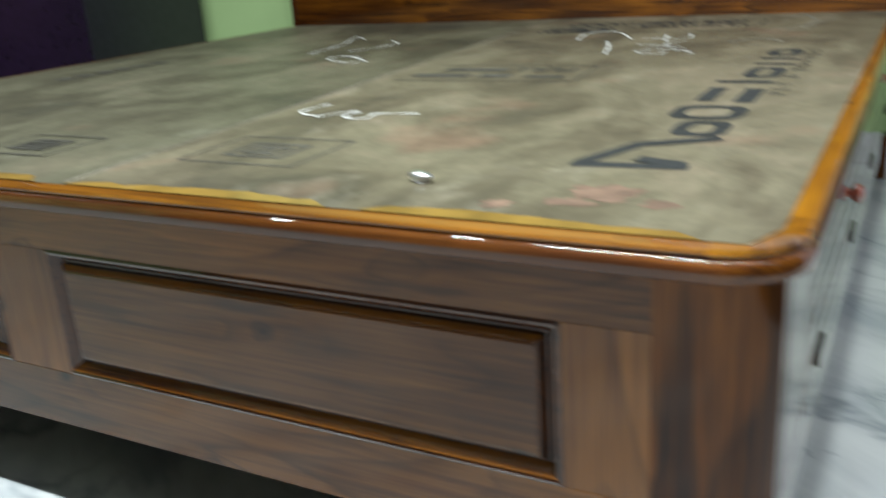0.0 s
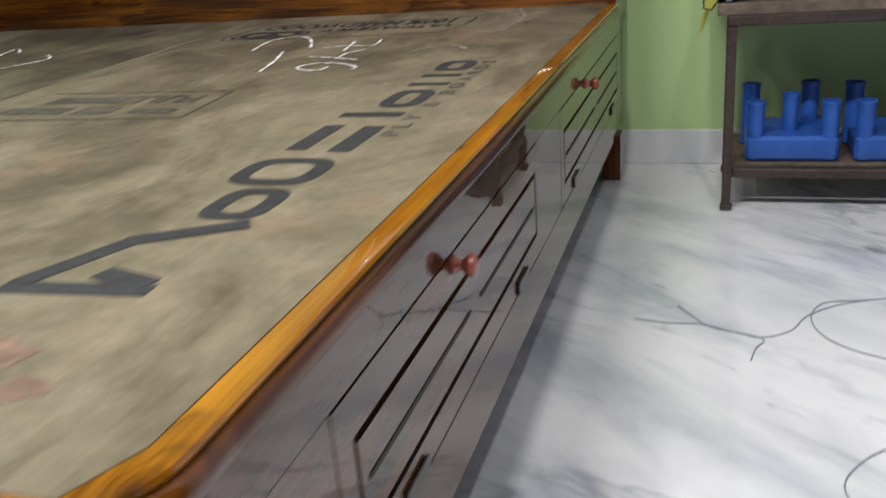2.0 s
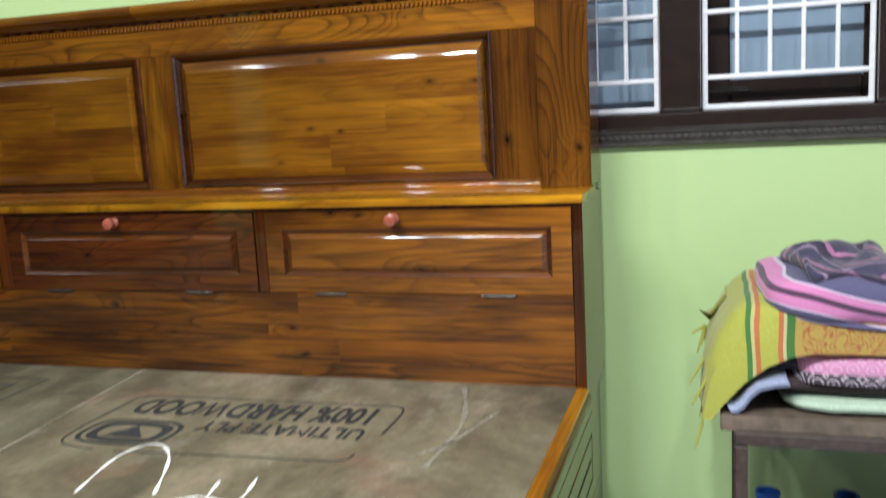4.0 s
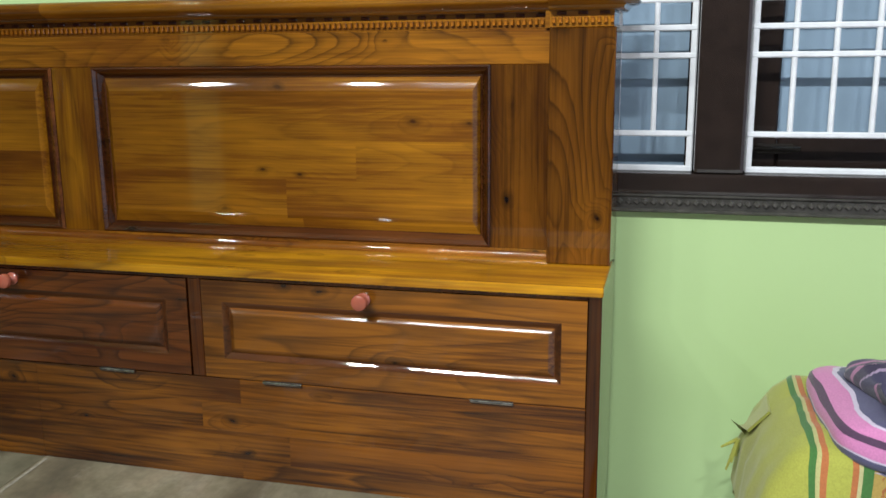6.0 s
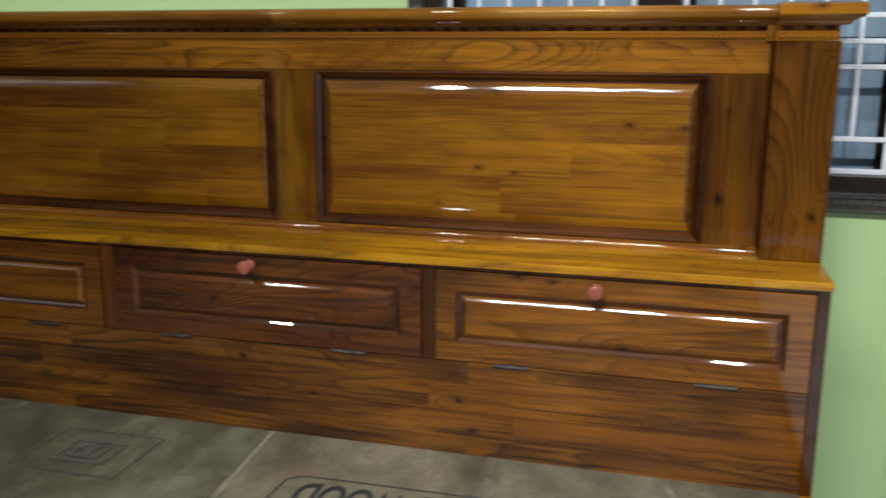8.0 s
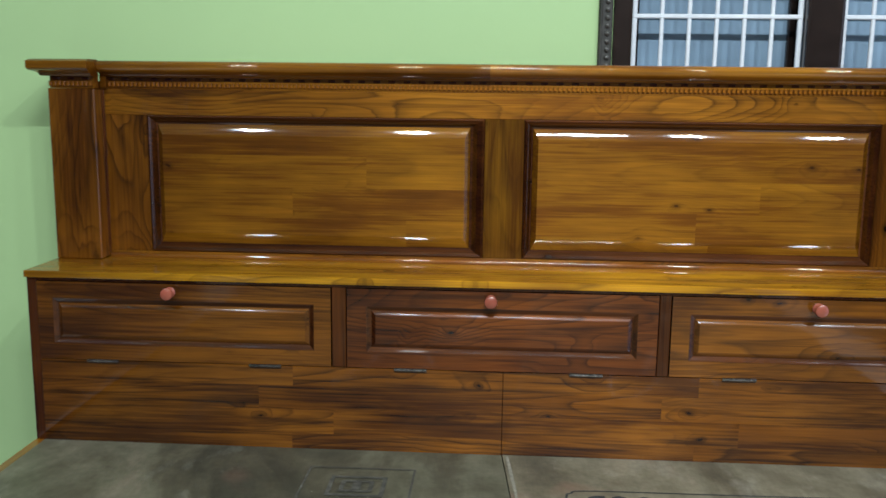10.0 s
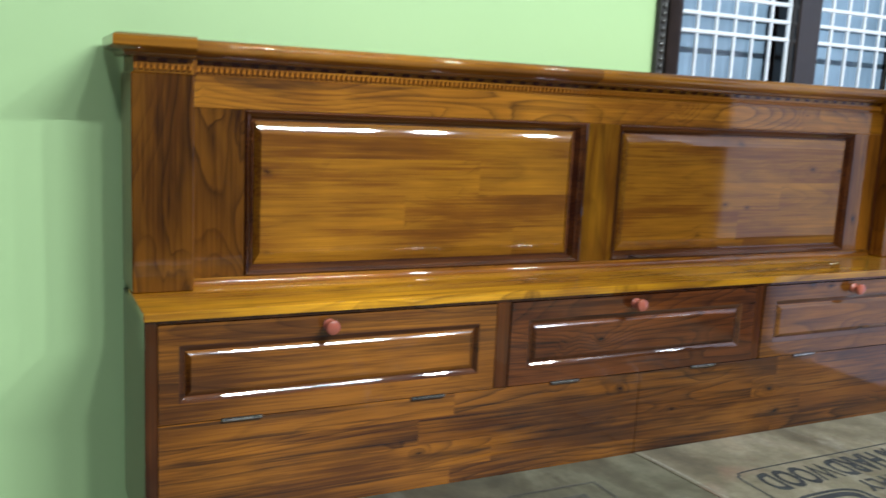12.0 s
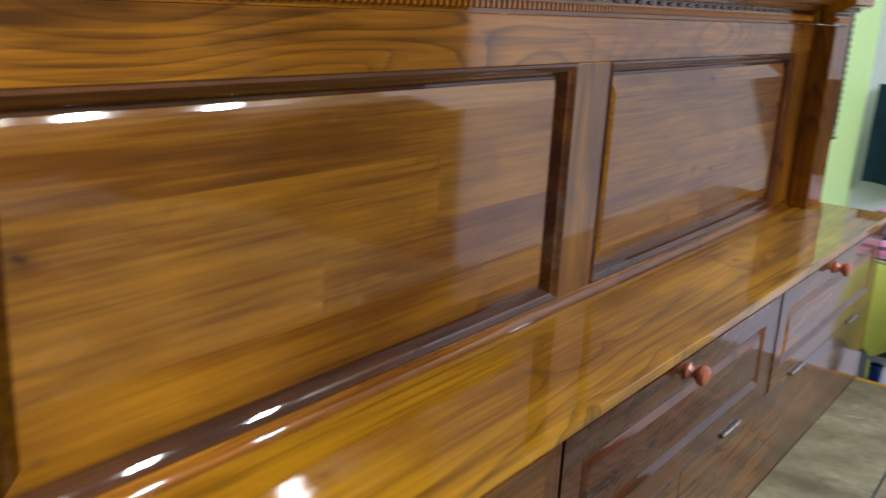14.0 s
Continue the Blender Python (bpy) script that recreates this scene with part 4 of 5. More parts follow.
for s in (1, -1):
    sx0, sx1 = sorted((s * 0.880, s * 0.9045))
    doors = ((-1.627, -0.905), (-0.705, 0.128))
    DZ0, DZ1 = 0.198, 0.360
    ends = (FY + 0.0755, doors[0][0] - 0.002, doors[0][1] + 0.002, doors[1][0] - 0.002, doors[1][1] + 0.002, 0.2455)
    part("side_rail", boxed(sx0, sx1, ends[0], ends[5], DZ1 + 0.002, 0.4185, 0.0012), wood_side, bed)
    part("side_rail", boxed(sx0, sx1, ends[0], ends[5], 0.118, DZ0 - 0.002, 0.0012), wood_side, bed)
    for a, b in ((ends[0], ends[1]), (ends[2], ends[3]), (ends[4], ends[5])):
        part("side_stile", boxed(sx0, sx1 - 0.0003 * s, a, b, DZ0 - 0.002, DZ1 + 0.002), wood_side, bed)
    back0, back1 = sorted((s * 0.868, s * 0.8795))
    # near-black sheet: shade in the gaps round the flaps put into its colour
    part("side_gap_shade", boxed(back0, back1, ends[0], ends[5], 0.12, 0.41), m_dark_void, bed)
    for y0, y1 in doors:
        fr = face_frame((s * 0.9045, 0, 0), (0, s, 0), (0, 0, 1))
        u0, u1 = (y0, y1) if s > 0 else (-y1, -y0)
        fm = fr
        bm = bmesh.new()
        # flap: frame of four bars round a fielded panel
        iu0, iu1, iv0, iv1 = u0 + 0.030, u1 - 0.012, 0.229, 0.323

        def flap_bar(a, b, c, d):
            vs = [fm @ Vector((u, v, h)) for h in (-0.018, 0.0) for u, v in ((a, c), (b, c), (b, d), (a, d))]
            q = [bm.verts.new(v) for v in vs]
            for f in ((0, 1, 2, 3), (7, 6, 5, 4), (0, 4, 5, 1), (1, 5, 6, 2), (2, 6, 7, 3), (3, 7, 4, 0)):
                bm.faces.new([q[i] for i in f])
        flap_bar(u0, u1, DZ0, iv0)
        flap_bar(u0, u1, iv1, DZ1)
        flap_bar(u0, iu0, iv0, iv1)
        flap_bar(iu1, u1, iv0, iv1)
        flap = part("side_flap", bm, wood_side, bed, "glossy drop-down storage flap")
        part("flap_groove", moulding_frame(bmesh.new(), fm, iu0, iu1, iv0, iv1, SIDE_RINGS[:3], 0.015), m_groove, flap, "dark groove")
        g = 0.0068
        part("flap_panel", raised(bmesh.new(), fm, iu0 + g, iu1 - g, iv0 + g, iv1 - g, [(0.0, -0.001), (0.001, 0.0)], 0.015), wood_side, flap)
        # flat dark strips drawn as a scored line along the middle of the panel
        mid = (iu0 + iu1) / 2
        for a, b in ((iu0 + 0.02, mid - 0.02), (mid + 0.02, iu1 - 0.02)):
            bm = bmesh.new()
            vs = [bm.verts.new(fm @ Vector((u, v, 0.0008))) for u, v in ((a, 0.273), (b, 0.273), (b, 0.2785), (a, 0.2785))]
            bm.faces.new(vs)
            part("scored_line", bm, m_groove, flap, "flat dark strip drawn as a scored line")
        ky = -1.329 if y0 < -1 else -0.423
        knob_parts(flap, (s * 0.9045, ky, 0.350), (s, 0, 0), 0.98)
        for hy in (y0 + 0.145, y1 - 0.125):
            hx0, hx1 = sorted((s * 0.9048, s * 0.9085))
            part("hinge", boxed(hx0, hx1, hy - 0.03, hy + 0.03, 0.197, 0.215, 0.001), m_hinge, flap, "dark steel hinge")

# headboard: lower storage box
HX = 0.915
part("back_leg", boxed(0.868, 0.9135, 0.10, 0.165, 0.0, 0.117, 0.002), wood_dark, bed)
part("back_leg", boxed(-0.9135, -0.868, 0.10, 0.165, 0.0, 0.117, 0.002), wood_dark, bed)
for s in (1, -1):
    a, b = sorted((s * 0.8965, s * HX))
    part("box_end", boxed(a, b, 0.0, 0.246, 0.4115, 0.775, 0.001), wood_dark, bed, "dark varnished end of the headboard box")
part("lower_board", boxed(-0.8963, 0.004, 0.0006, 0.022, 0.430, 0.6125, 0.0008), wood_plank, bed, "horizontal teak board")
part("lower_board", boxed(0.0041, 0.8963, 0.0, 0.022, 0.430, 0.6125, 0.0008), wood_plank, bed, "horizontal teak board")
part("upper_strip", boxed(-0.8963, 0.8963, 0.0, 0.022, 0.7695, 0.775, 0.0005), wood_dark, bed)
# near-black sheet close behind the doors paints the shade inside the box
part("box_gap_shade", boxed(-0.8963, 0.8963, 0.026, 0.04, 0.43, 0.774), m_dark_void, bed)
for a, b in ((-0.3225, -0.2955), (0.2905, 0.3115)):
    part("divider", boxed(a, b, 0.0015, 0.024, 0.6135, 0.769, 0.001), wood_dark, bed)
front = face_frame((0, 0, 0), (1, 0, 0), (0, 0, 1))
DOOR_RINGS = [(0, 0.0), (0.0008, -0.0002), (0.0028, -0.00122), (0.0048, -0.00235), (0.0068, -0.0036), (0.0088, -0.00497), (0.0098, -0.00497), (0.0118, -0.0036), (0.0138, -0.00235), (0.0158, -0.00121), (0.0178, -0.0002)]
DOORS = ((-0.8955, -0.3245, -0.866, -0.357, wood_door, -0.633), (-0.2935, 0.2885, -0.257, 0.252, wood_door_red, -0.022), (0.3135, 0.8955, 0.347, 0.861, wood_door, 0.575))
HINGES = ((-0.771, -0.452), (-0.172, 0.159), (0.442, 0.764))
for (x0, x1, a, b, wm, kx), hs in zip(DOORS, HINGES):
    z0, z1, c, d = 0.6145, 0.7675, 0.645, 0.735
    bm = bmesh.new()
    box(bm, x0, x1, 0.0, 0.02, z0, c)
    box(bm, x0, x1, 0.0, 0.02, d, z1)
    box(bm, x0, a, 0.0, 0.02, c, d)
    box(bm, b, x1, 0.0, 0.02, c, d)
    bmesh.ops.remove_doubles(bm, verts=bm.verts, dist=1e-5)
    door = part("cabinet_door", bm, wm, bed, "small varnished drop-down door")
    part("panel_moulding", moulding_frame(bmesh.new(), front, a, b, c, d, DOOR_RINGS[:7], 0.015), wood_lip, door, "dark groove")
    g = DOOR_RINGS[6][0] + 0.0002
    part("door_panel", raised(bmesh.new(), front, a + g, b - g, c + g, d - g, [(i - g if i > g else 0.0, h) for i, h in DOOR_RINGS[6:]], 0.015), wm, door)
    knob_parts(door, (kx, 0.0, 0.752), (0, -1, 0), 1.0)
    for hx in hs:
        hinge = part("hinge", boxed(hx - 0.031, hx + 0.031, -0.0022, 0.001, 0.6085, 0.6155, 0.0006), m_hinge, door, "steel hinge")
        part("hinge_pin", cylinder(bmesh.new(), (hx - 0.031, -0.003, 0.6125), (hx + 0.031, -0.003, 0.6125), 0.0022, seg=10), m_pin, hinge, "worn steel pin")

part("shelf", boxed(-0.917, 0.917, -0.006, 0.170, 0.7755, 0.789, 0.002, 2), wood_shelf, bed, "honey coloured shelf board")

# headboard: upper part
UY, PILY = 0.165, 0.126
part("back_board", boxed(-0.90, 0.90, 0.205, 0.244, 0.79, 1.15), wood_dark, bed)
for s in (1, -1):
    a, b = sorted((s * 0.8205, s * HX))
    part("pilaster", boxed(a, b, PILY, 0.246, 0.7892, 1.134, 0.002), wood_stile, bed, "flat end pilaster")
part("top_rail", boxed(-0.820, 0.820, UY, 0.204, 1.083, 1.134, 0.001), wood_rail, bed, "figured top rail")
part("bottom_rail", boxed(-0.820, 0.820, UY, 0.204, 0.7892, 0.802, 0.001), wood_rail, bed)
part("middle_stile", boxed(-0.0416, 0.037, UY + 0.0005, 0.204, 0.8022, 1.0828, 0.0008), wood_mid_stile, bed)
part("end_stile", boxed(-0.820, -0.730, UY + 0.0005, 0.204, 0.8022, 1.0828, 0.0008), wood_stile, bed)
part("end_stile", boxed(0.727, 0.820, UY + 0.0005, 0.204, 0.8022, 1.0828, 0.0008), wood_stile, bed)
up = face_frame((0, UY, 0), (1, 0, 0), (0, 0, 1))
UP_RINGS = [(0, 0.0), (0.003, 0.002), (0.007, -0.002), (0.009, -0.0035), (0.0145, -0.0125), (0.0175, -0.013), (0.018, -0.012), (0.0222, -0.01022), (0.0264, -0.0086), (0.0306, -0.00714), (0.0348, -0.00582), (0.039, -0.00461)]
for a, b, far in ((-0.7298, -0.0418, 1.0 + 0.0114 / UP_RINGS[5][0]), (0.0372, 0.7268, 1.0)):
    part("panel_moulding", moulding_frame(bmesh.new(), up, a, b, 0.8022, 1.0828, UP_RINGS[:6], 0.03, far), wood_lip, bed, "dark moulding round the panel")
LIP = UP_RINGS[5][0] + 0.0002
UP_FIELD = [(i - LIP, h) for i, h in UP_RINGS[6:]]
part("headboard_panel", raised(bmesh.new(), up, -0.7298 + LIP, -0.0532 - LIP, 0.8022 + LIP, 1.0828 - LIP, UP_FIELD, 0.03, 0.5), wood_panel_two, bed, "golden raised headboard panel")
part("headboard_panel", raised(bmesh.new(), up, 0.0372 + LIP, 0.7268 - LIP, 0.8022 + LIP, 1.0828 - LIP, UP_FIELD, 0.03, 0.5), wood_panel, bed, "golden raised headboard panel")
# varnish bead along the foot of the panels
BEAD = [(-0.001, 0.7885), (0.009, 0.7885)] + [(0.009 - 0.0092 * math.sin(math.pi / 2 * k / 8), 0.7890 + 0.011 * (1 - math.cos(math.pi / 2 * k / 8))) for k in range(9)] + [(-0.001, 0.800)]
part("foot_bead", sweep(bmesh.new(), [(-0.818, UY, 0, -1), (0.818, UY, 0, -1)], BEAD), wood_bead, bed, "glossy varnish bead at the foot of the panels", True)
# small quarter-round beads at the pilaster edges
for s in (1, -1):
    part("edge_bead", cylinder(bmesh.new(), (s * 0.8195, UY - 0.001, 0.80), (s * 0.8195, UY - 0.001, 1.133), 0.003, seg=8), wood_dark, bed)

for s in (1, -1):
    a, b = sorted((s * 0.810, s * 0.8225))
    part("cornice_joint", boxed(a, b, 0.159, 0.243, 1.1343, 1.1893), wood_cornice, bed)

# cornice in three lengths
CROWN = [(0.0, 1.1345), (0.0, 1.157), (0.010, 1.158), (0.013, 1.160), (0.014, 1.163), (0.019, 1.166), (0.027, 1.1685), (0.031, 1.173), (0.033, 1.179), (0.031, 1.185), (0.026, 1.1885), (0.018, 1.190), (-0.065, 1.190), (-0.065, 1.1345)]


def crown(x0, x1, grow, ends=None):
    bm = bmesh.new()
    prof = [(o + grow if o > 0 else o, z + (grow if z > 1.18 else 0)) for o, z in CROWN]
    if ends is None:
        sweep(bm, [(x0, UY + 0.006, 0, -1), (x1, UY + 0.006, 0, -1)], prof)
    else:
        s = ends
        e = s * HX
        path = [(s * 0.8205, PILY + 0.004, 0, -1), (e - s * 0.004, PILY + 0.004, s * 1.0, -1), (e - s * 0.004, 0.246, s * 1.0, 0)]
        prof = [(min(o, 0.032) if o > 0 else max(o, -0.02), z) for o, z in prof]
        sweep(bm, path, prof)
    return bm


cornice = part("cornice", crown(-0.8202, 0.8202, 0.0), wood_cornice, bed, "moulded cornice with dentils", True)
for s in (1, -1):
    part("cornice_return", crown(0, 0, 0.0012, s), wood_cornice, bed, "mitred cornice end", True)
dm = bmesh.new()
box(dm, -0.0027, 0.0027, -0.005, 0.0, -0.0045, 0.0045, 0.0008)
dentil_me = mesh_of("dentil", dm, wood_dentil)
om = bmesh.new()
box(om, -0.007, 0.007, -0.002, 0.0, -0.0025, 0.0025, 0.001)
oval_me = mesh_of("inlay", om, wood_dark)


def row_of(name, me, x0, x1, pitch, y, z):
    for k in range(int((x1 - x0) / pitch + 0.5)):
        o = new(name, me)
        o.location = (x0 + (k + 0.5) * pitch, y, z)
        adopt(o, cornice)


for x0, x1, fy in ((-0.820, 0.820, UY + 0.0055), (-0.913, -0.822, PILY + 0.0035), (0.822, 0.913, PILY + 0.0035)):
    row_of("dentil", dentil_me, x0, x1, 0.0091, fy, 1.1435)
    row_of("inlay", oval_me, x0, x1, 0.0303, fy, 1.1535)

# stamps and chalk on the plywood
INK_Z = PLY_Z + 0.0006


def ring_shape(bm, cx, cy, hx, hy, w, gap=None):
    """Rounded ring laid flat; gap: (from, to) as turns left open."""
    n = 36
    outer, inner = [], []
    for i in range(n + 1):
        t = i / n
        if gap and gap[0] < t < gap[1]:
            outer.append(None)
            inner.append(None)
            continue
        a = 2 * math.pi * t
        c = math.copysign(abs(math.cos(a)) ** 0.6, math.cos(a))
        s = math.copysign(abs(math.sin(a)) ** 0.6, math.sin(a))
        outer.append(bm.verts.new((cx + hx * c, cy + hy * s, INK_Z)))
        inner.append(bm.verts.new((cx + (hx - w) * c, cy + (hy - w) * s, INK_Z)))
    for i in range(n):
        if outer[i] and outer[i + 1]:
            bm.faces.new((outer[i], outer[i + 1], inner[i + 1], inner[i]))
    return bm


def bar(bm, x0, x1, y0, y1, z=None):
    return flat_poly(bm, [(x0, y0), (x1, y0), (x1, y1), (x0, y1)], INK_Z if z is None else z)


# the maker's mark: an angular emblem and a row of plain blocks and rings
for k, (pts, w) in enumerate(((((0.668, -1.640), (0.786, -1.632)), 0.020), (((0.676, -1.632), (0.712, -1.540)), 0.020), (((0.779, -1.623), (0.728, -1.607)), 0.022), (((0.706, -1.546), (0.790, -1.498)), 0.022))):
    part("printed_mark", stroke(bmesh.new(), pts, w, INK_Z + 0.00012 * k, 0.0, False), m_ink, sheet_right, "dark grey printed maker's mark")
for px, py, hx, hy in ((0.758, -1.447, 0.032, 0.043), (0.745, -1.348, 0.046, 0.046), (0.760, -1.012, 0.029, 0.054), (0.758, -0.772, 0.029, 0.044)):
    part("printed_mark", ring_shape(bmesh.new(), px, py, hx, hy, 0.018), m_ink, sheet_right)
for x0, x1, y0, y1 in ((0.709, 0.733, -1.270, -1.160), (0.760, 0.786, -1.277, -1.166), (0.706, 0.786, -1.118, -1.094), (0.730, 0.789, -0.928, -0.908), (0.730, 0.789, -0.864, -0.844)):
    part("printed_mark", bar(bmesh.new(), x0, x1, y0, y1), m_ink, sheet_right)
lettering("printed_line", "PLY & BOARDS", 0.475, 0.022, Matrix.Translation((0.815, -1.214, INK_Z)) @ Matrix.Rotation(math.pi / 2, 4, "Z"), m_ink_faint, sheet_right, 1.6)

# upside-down product stamp near the headboard
rot = Matrix.Rotation(math.pi + 0.02, 4, "Z")
lettering("printed_line", "100% HARDWOOD", 0.455, 0.072, Matrix.Translation((0.600, -0.162, INK_Z)) @ rot, m_ink, sheet_right, 1.0, "", 0.03)
lettering("printed_line", "ULTIMATE PLY", 0.292, 0.044, Matrix.Translation((0.606, -0.254, INK_Z)) @ rot, m_ink, sheet_right, 1.0, "", 0.022)
bm = bmesh.new()
stroke(bm, [(0.612, -0.142), (0.40, -0.146), (0.16, -0.150), (0.124, -0.162), (0.115, -0.185), (0.112, -0.33), (0.130, -0.385), (0.20, -0.400)], 0.004, INK_Z, 0.0, False)
stroke(bm, [(0.612, -0.142), (0.632, -0.165), (0.634, -0.27)], 0.004, INK_Z + 0.0001, 0.0, False)
stroke(bm, [(0.622, -0.350), (0.600, -0.380), (0.45, -0.388), (0.24, -0.402)], 0.004, INK_Z, 0.0, False)
part("stamp_border", bm, m_ink, sheet_right)
bm = bmesh.new()
ring_shape(bm, 0.212, -0.324, 0.086, 0.056, 0.008)
ring_shape(bm, 0.212, -0.324, 0.070, 0.044, 0.016)
flat_poly(bm, [(0.250, -0.346), (0.174, -0.346), (0.212, -0.298)], INK_Z + 0.0003)
part("stamp_emblem", bm, m_ink, sheet_right)


def square_stamp(cx, cy, h, parent, mat, turn=0.0):
    """A framed square mark of nested plain outlines."""
    bm = bmesh.new()
    for k, w in ((1.0, 0.004), (0.52, 0.008), (0.30, 0.008)):
        s = h * k
        bar(bm, cx - s, cx + s, cy - s * 0.8, cy - s * 0.8 + w)
        bar(bm, cx - s, cx + s, cy + s * 0.8 - w, cy + s * 0.8)
        bar(bm, cx - s, cx - s + w, cy - s * 0.8 + w, cy + s * 0.8 - w)
        bar(bm, cx + s - w, cx + s, cy - s * 0.8 + w, cy + s * 0.8 - w)
    bar(bm, cx - h * 0.08, cx + h * 0.08, cy - h * 0.15, cy + h * 0.15)
    return part("stamp", bm, mat, parent, "faint square printed stamp")


square_stamp(-0.250, -0.165, 0.098, sheet_left, m_ink_faint)
square_stamp(0.285, -1.655, 0.085, sheet_right, m_ink_faint)
square_stamp(-0.080, -1.690, 0.070, sheet_left, m_ink_faint)
# faint framed stamp in the middle
lettering("printed_line", "FULL", 0.12, 0.05, Matrix.Translation((0.442, -0.967, INK_Z)) @ rot, m_ink_faint, sheet_right, 1.0, "", 0.01)
for x0, x1, y0, y1 in ((0.187, 0.312, -1.012, -0.972), (0.157, 0.267, -1.082, -1.042), (0.287, 0.347, -1.082, -1.042), (0.377, 0.447, -1.082, -1.057)):
    part("stamp_bar", bar(bmesh.new(), x0, x1, y0, y1), m_ink_faint, sheet_right, "faint printed bar")
bm = bmesh.new()
stroke(bm, [(0.147, -0.937), (0.267, -0.937), (0.462, -0.937)], 0.004, INK_Z, 0.0, False)
part("stamp_border", bm, m_ink_faint, sheet_right)
part("stamp_border", stroke(bmesh.new(), [(0.464, -0.940), (0.482, -1.112)], 0.004, INK_Z, 0.0001, False), m_ink_faint, sheet_right)
part("stamp_border", stroke(bmesh.new(), [(0.480, -1.114), (0.147, -1.119)], 0.004, INK_Z, 0.0, False), m_ink_faint, sheet_right)
for i in range(6):
    part("stamp_bar", bar(bmesh.new(), -0.70 + 0.006 * i, -0.66 + 0.006 * i, -1.16 + i * 0.05, -1.125 + i * 0.05), m_ink_faint, sheet_left, "faint printed bar")


def chalk_mark(parent, strokes, width=0.0062):
    bm = bmesh.new()
    for pts in strokes:
        stroke(bm, pts, width, PLY_Z + 0.0005)
    return part("chalk_mark", bm, m_chalk, parent, "handwritten white chalk strokes")


chalk_mark(sheet_right, [[(0.425, -0.784), (0.400, -0.68), (0.365, -0.575)], [(0.285, -0.545), (0.262, -0.42), (0.290, -0.365), (0.345, -0.41), (0.402, -0.53)]])
chalk_mark(sheet_right, [[(0.435, -0.545), (0.47, -0.525), (0.527, -0.530), (0.518, -0.455)], [(0.470, -0.475), (0.492, -0.585)]])
chalk_mark(sheet_right, [[(0.450, -0.640), (0.50, -0.660), (0.558, -0.690)], [(0.515, -0.675), (0.512, -0.615), (0.532, -0.580)]])
chalk_mark(sheet_right, [[(0.535, -0.755), (0.530, -0.785), (0.495, -0.775), (0.478, -0.745), (0.500, -0.715), (0.545, -0.725), (0.585, -0.760), (0.588, -0.782)]])
chalk_mark(sheet_left, [[(-0.303, -0.754), (-0.331, -0.578), (-0.40, -0.40), (-0.336, -0.461)], [(-0.225, -0.713), (-0.172, -0.579), (-0.221, -0.51)], [(-0.123, -0.811), (-0.19, -0.803), (-0.176, -0.857), (-0.096, -0.897), (-0.076, -0.868), (-0.173, -0.791)]])
chalk_mark(sheet_right, [[(0.172, -1.356), (0.165, -1.424), (0.212, -1.450)], [(0.212, -1.455), (0.255, -1.402)], [(0.261, -1.410), (0.258, -1.450), (0.297, -1.455), (0.291, -1.415)], [(0.291, -1.419), (0.361, -1.411)]])
bm = bmesh.new()
stroke(bm, [(SEAM[0][0] + 0.01, -0.01), (0.075, -0.75), (SEAM[1][0], -1.84)], 0.006, PLY_Z + 0.0001)
stroke(bm, [(0.70, -0.03), (0.745, -0.20), (0.74, -0.38)], 0.010, PLY_Z)
stroke(bm, [(0.79, -0.14), (0.75, -0.28), (0.70, -0.36)], 0.007, PLY_Z)
stroke(bm, [(0.63, -0.62), (0.66, -0.56), (0.70, -0.565), (0.73, -0.61)], 0.012, PLY_Z)
part("chalk_dust", bm, m_scratch, sheet_right, "pale dusty scratches")

# steel ball catch lying on the plywood
nut = thing("steel_fitting", (0.548, -1.743, PLY_Z), "small shiny oval steel fitting lying on the plywood", "fitting")
bm = bmesh.new()
bmesh.ops.create_uvsphere(bm, u_segments=20, v_segments=12, radius=1.0)
for v in bm.verts:
    v.co = Vector((0.548 + v.co.x * 0.0130, -1.743 + v.co.y * 0.0085, PLY_Z + 0.0058 + max(-0.95, v.co.z) * 0.0058))
part("shell", bm, m_steel, nut, "", True)
part("rim", lathe(bmesh.new(), (0.548, -1.743, PLY_Z + 0.0005), (0, 0, 1), [(0, 0.0075), (0.0012, 0.0085), (0.0025, 0.0075)], 20), m_steel, nut, "", True)

# ---- bench with its load ----
BX0, BX1, BY0, BY1 = 1.137, 1.72, -0.105, 0.215
bench = thing("bench", (1.43, 0.05, 0), "narrow iron bench with a weathered wooden top", "bench")
part("top_board", boxed(BX0, BX1, BY0, BY1, 0.424, 0.4495, 0.004, 2), m_bench, bench, "weathered brown wooden top")
LEGX = (1.168, 1.690)
for lx in LEGX:
    for ly, tilt in ((-0.098, -0.012), (0.195, 0.0)):
        bm = boxed(lx - 0.010, lx + 0.010, ly - 0.010, ly + 0.010, 0.0, 0.4, 0.002)
        for v in bm.verts:
            v.co.y += tilt * (1 - v.co.z / 0.4)
        leg = part("leg", bm, m_iron, bench)
        part("foot_cap", boxed(lx - 0.013, lx + 0.013, ly + tilt - 0.013, ly + tilt + 0.013, 0.0, 0.014, 0.003), m_hinge, leg, "black rubber foot cap")
part("apron", boxed(LEGX[0] - 0.010, LEGX[1] + 0.010, -0.108, -0.088, 0.402, 0.4235, 0.002), m_iron, bench)
part("apron", boxed(LEGX[0] - 0.010, LEGX[1] + 0.010, 0.185, 0.205, 0.402, 0.4235, 0.002), m_iron, bench)
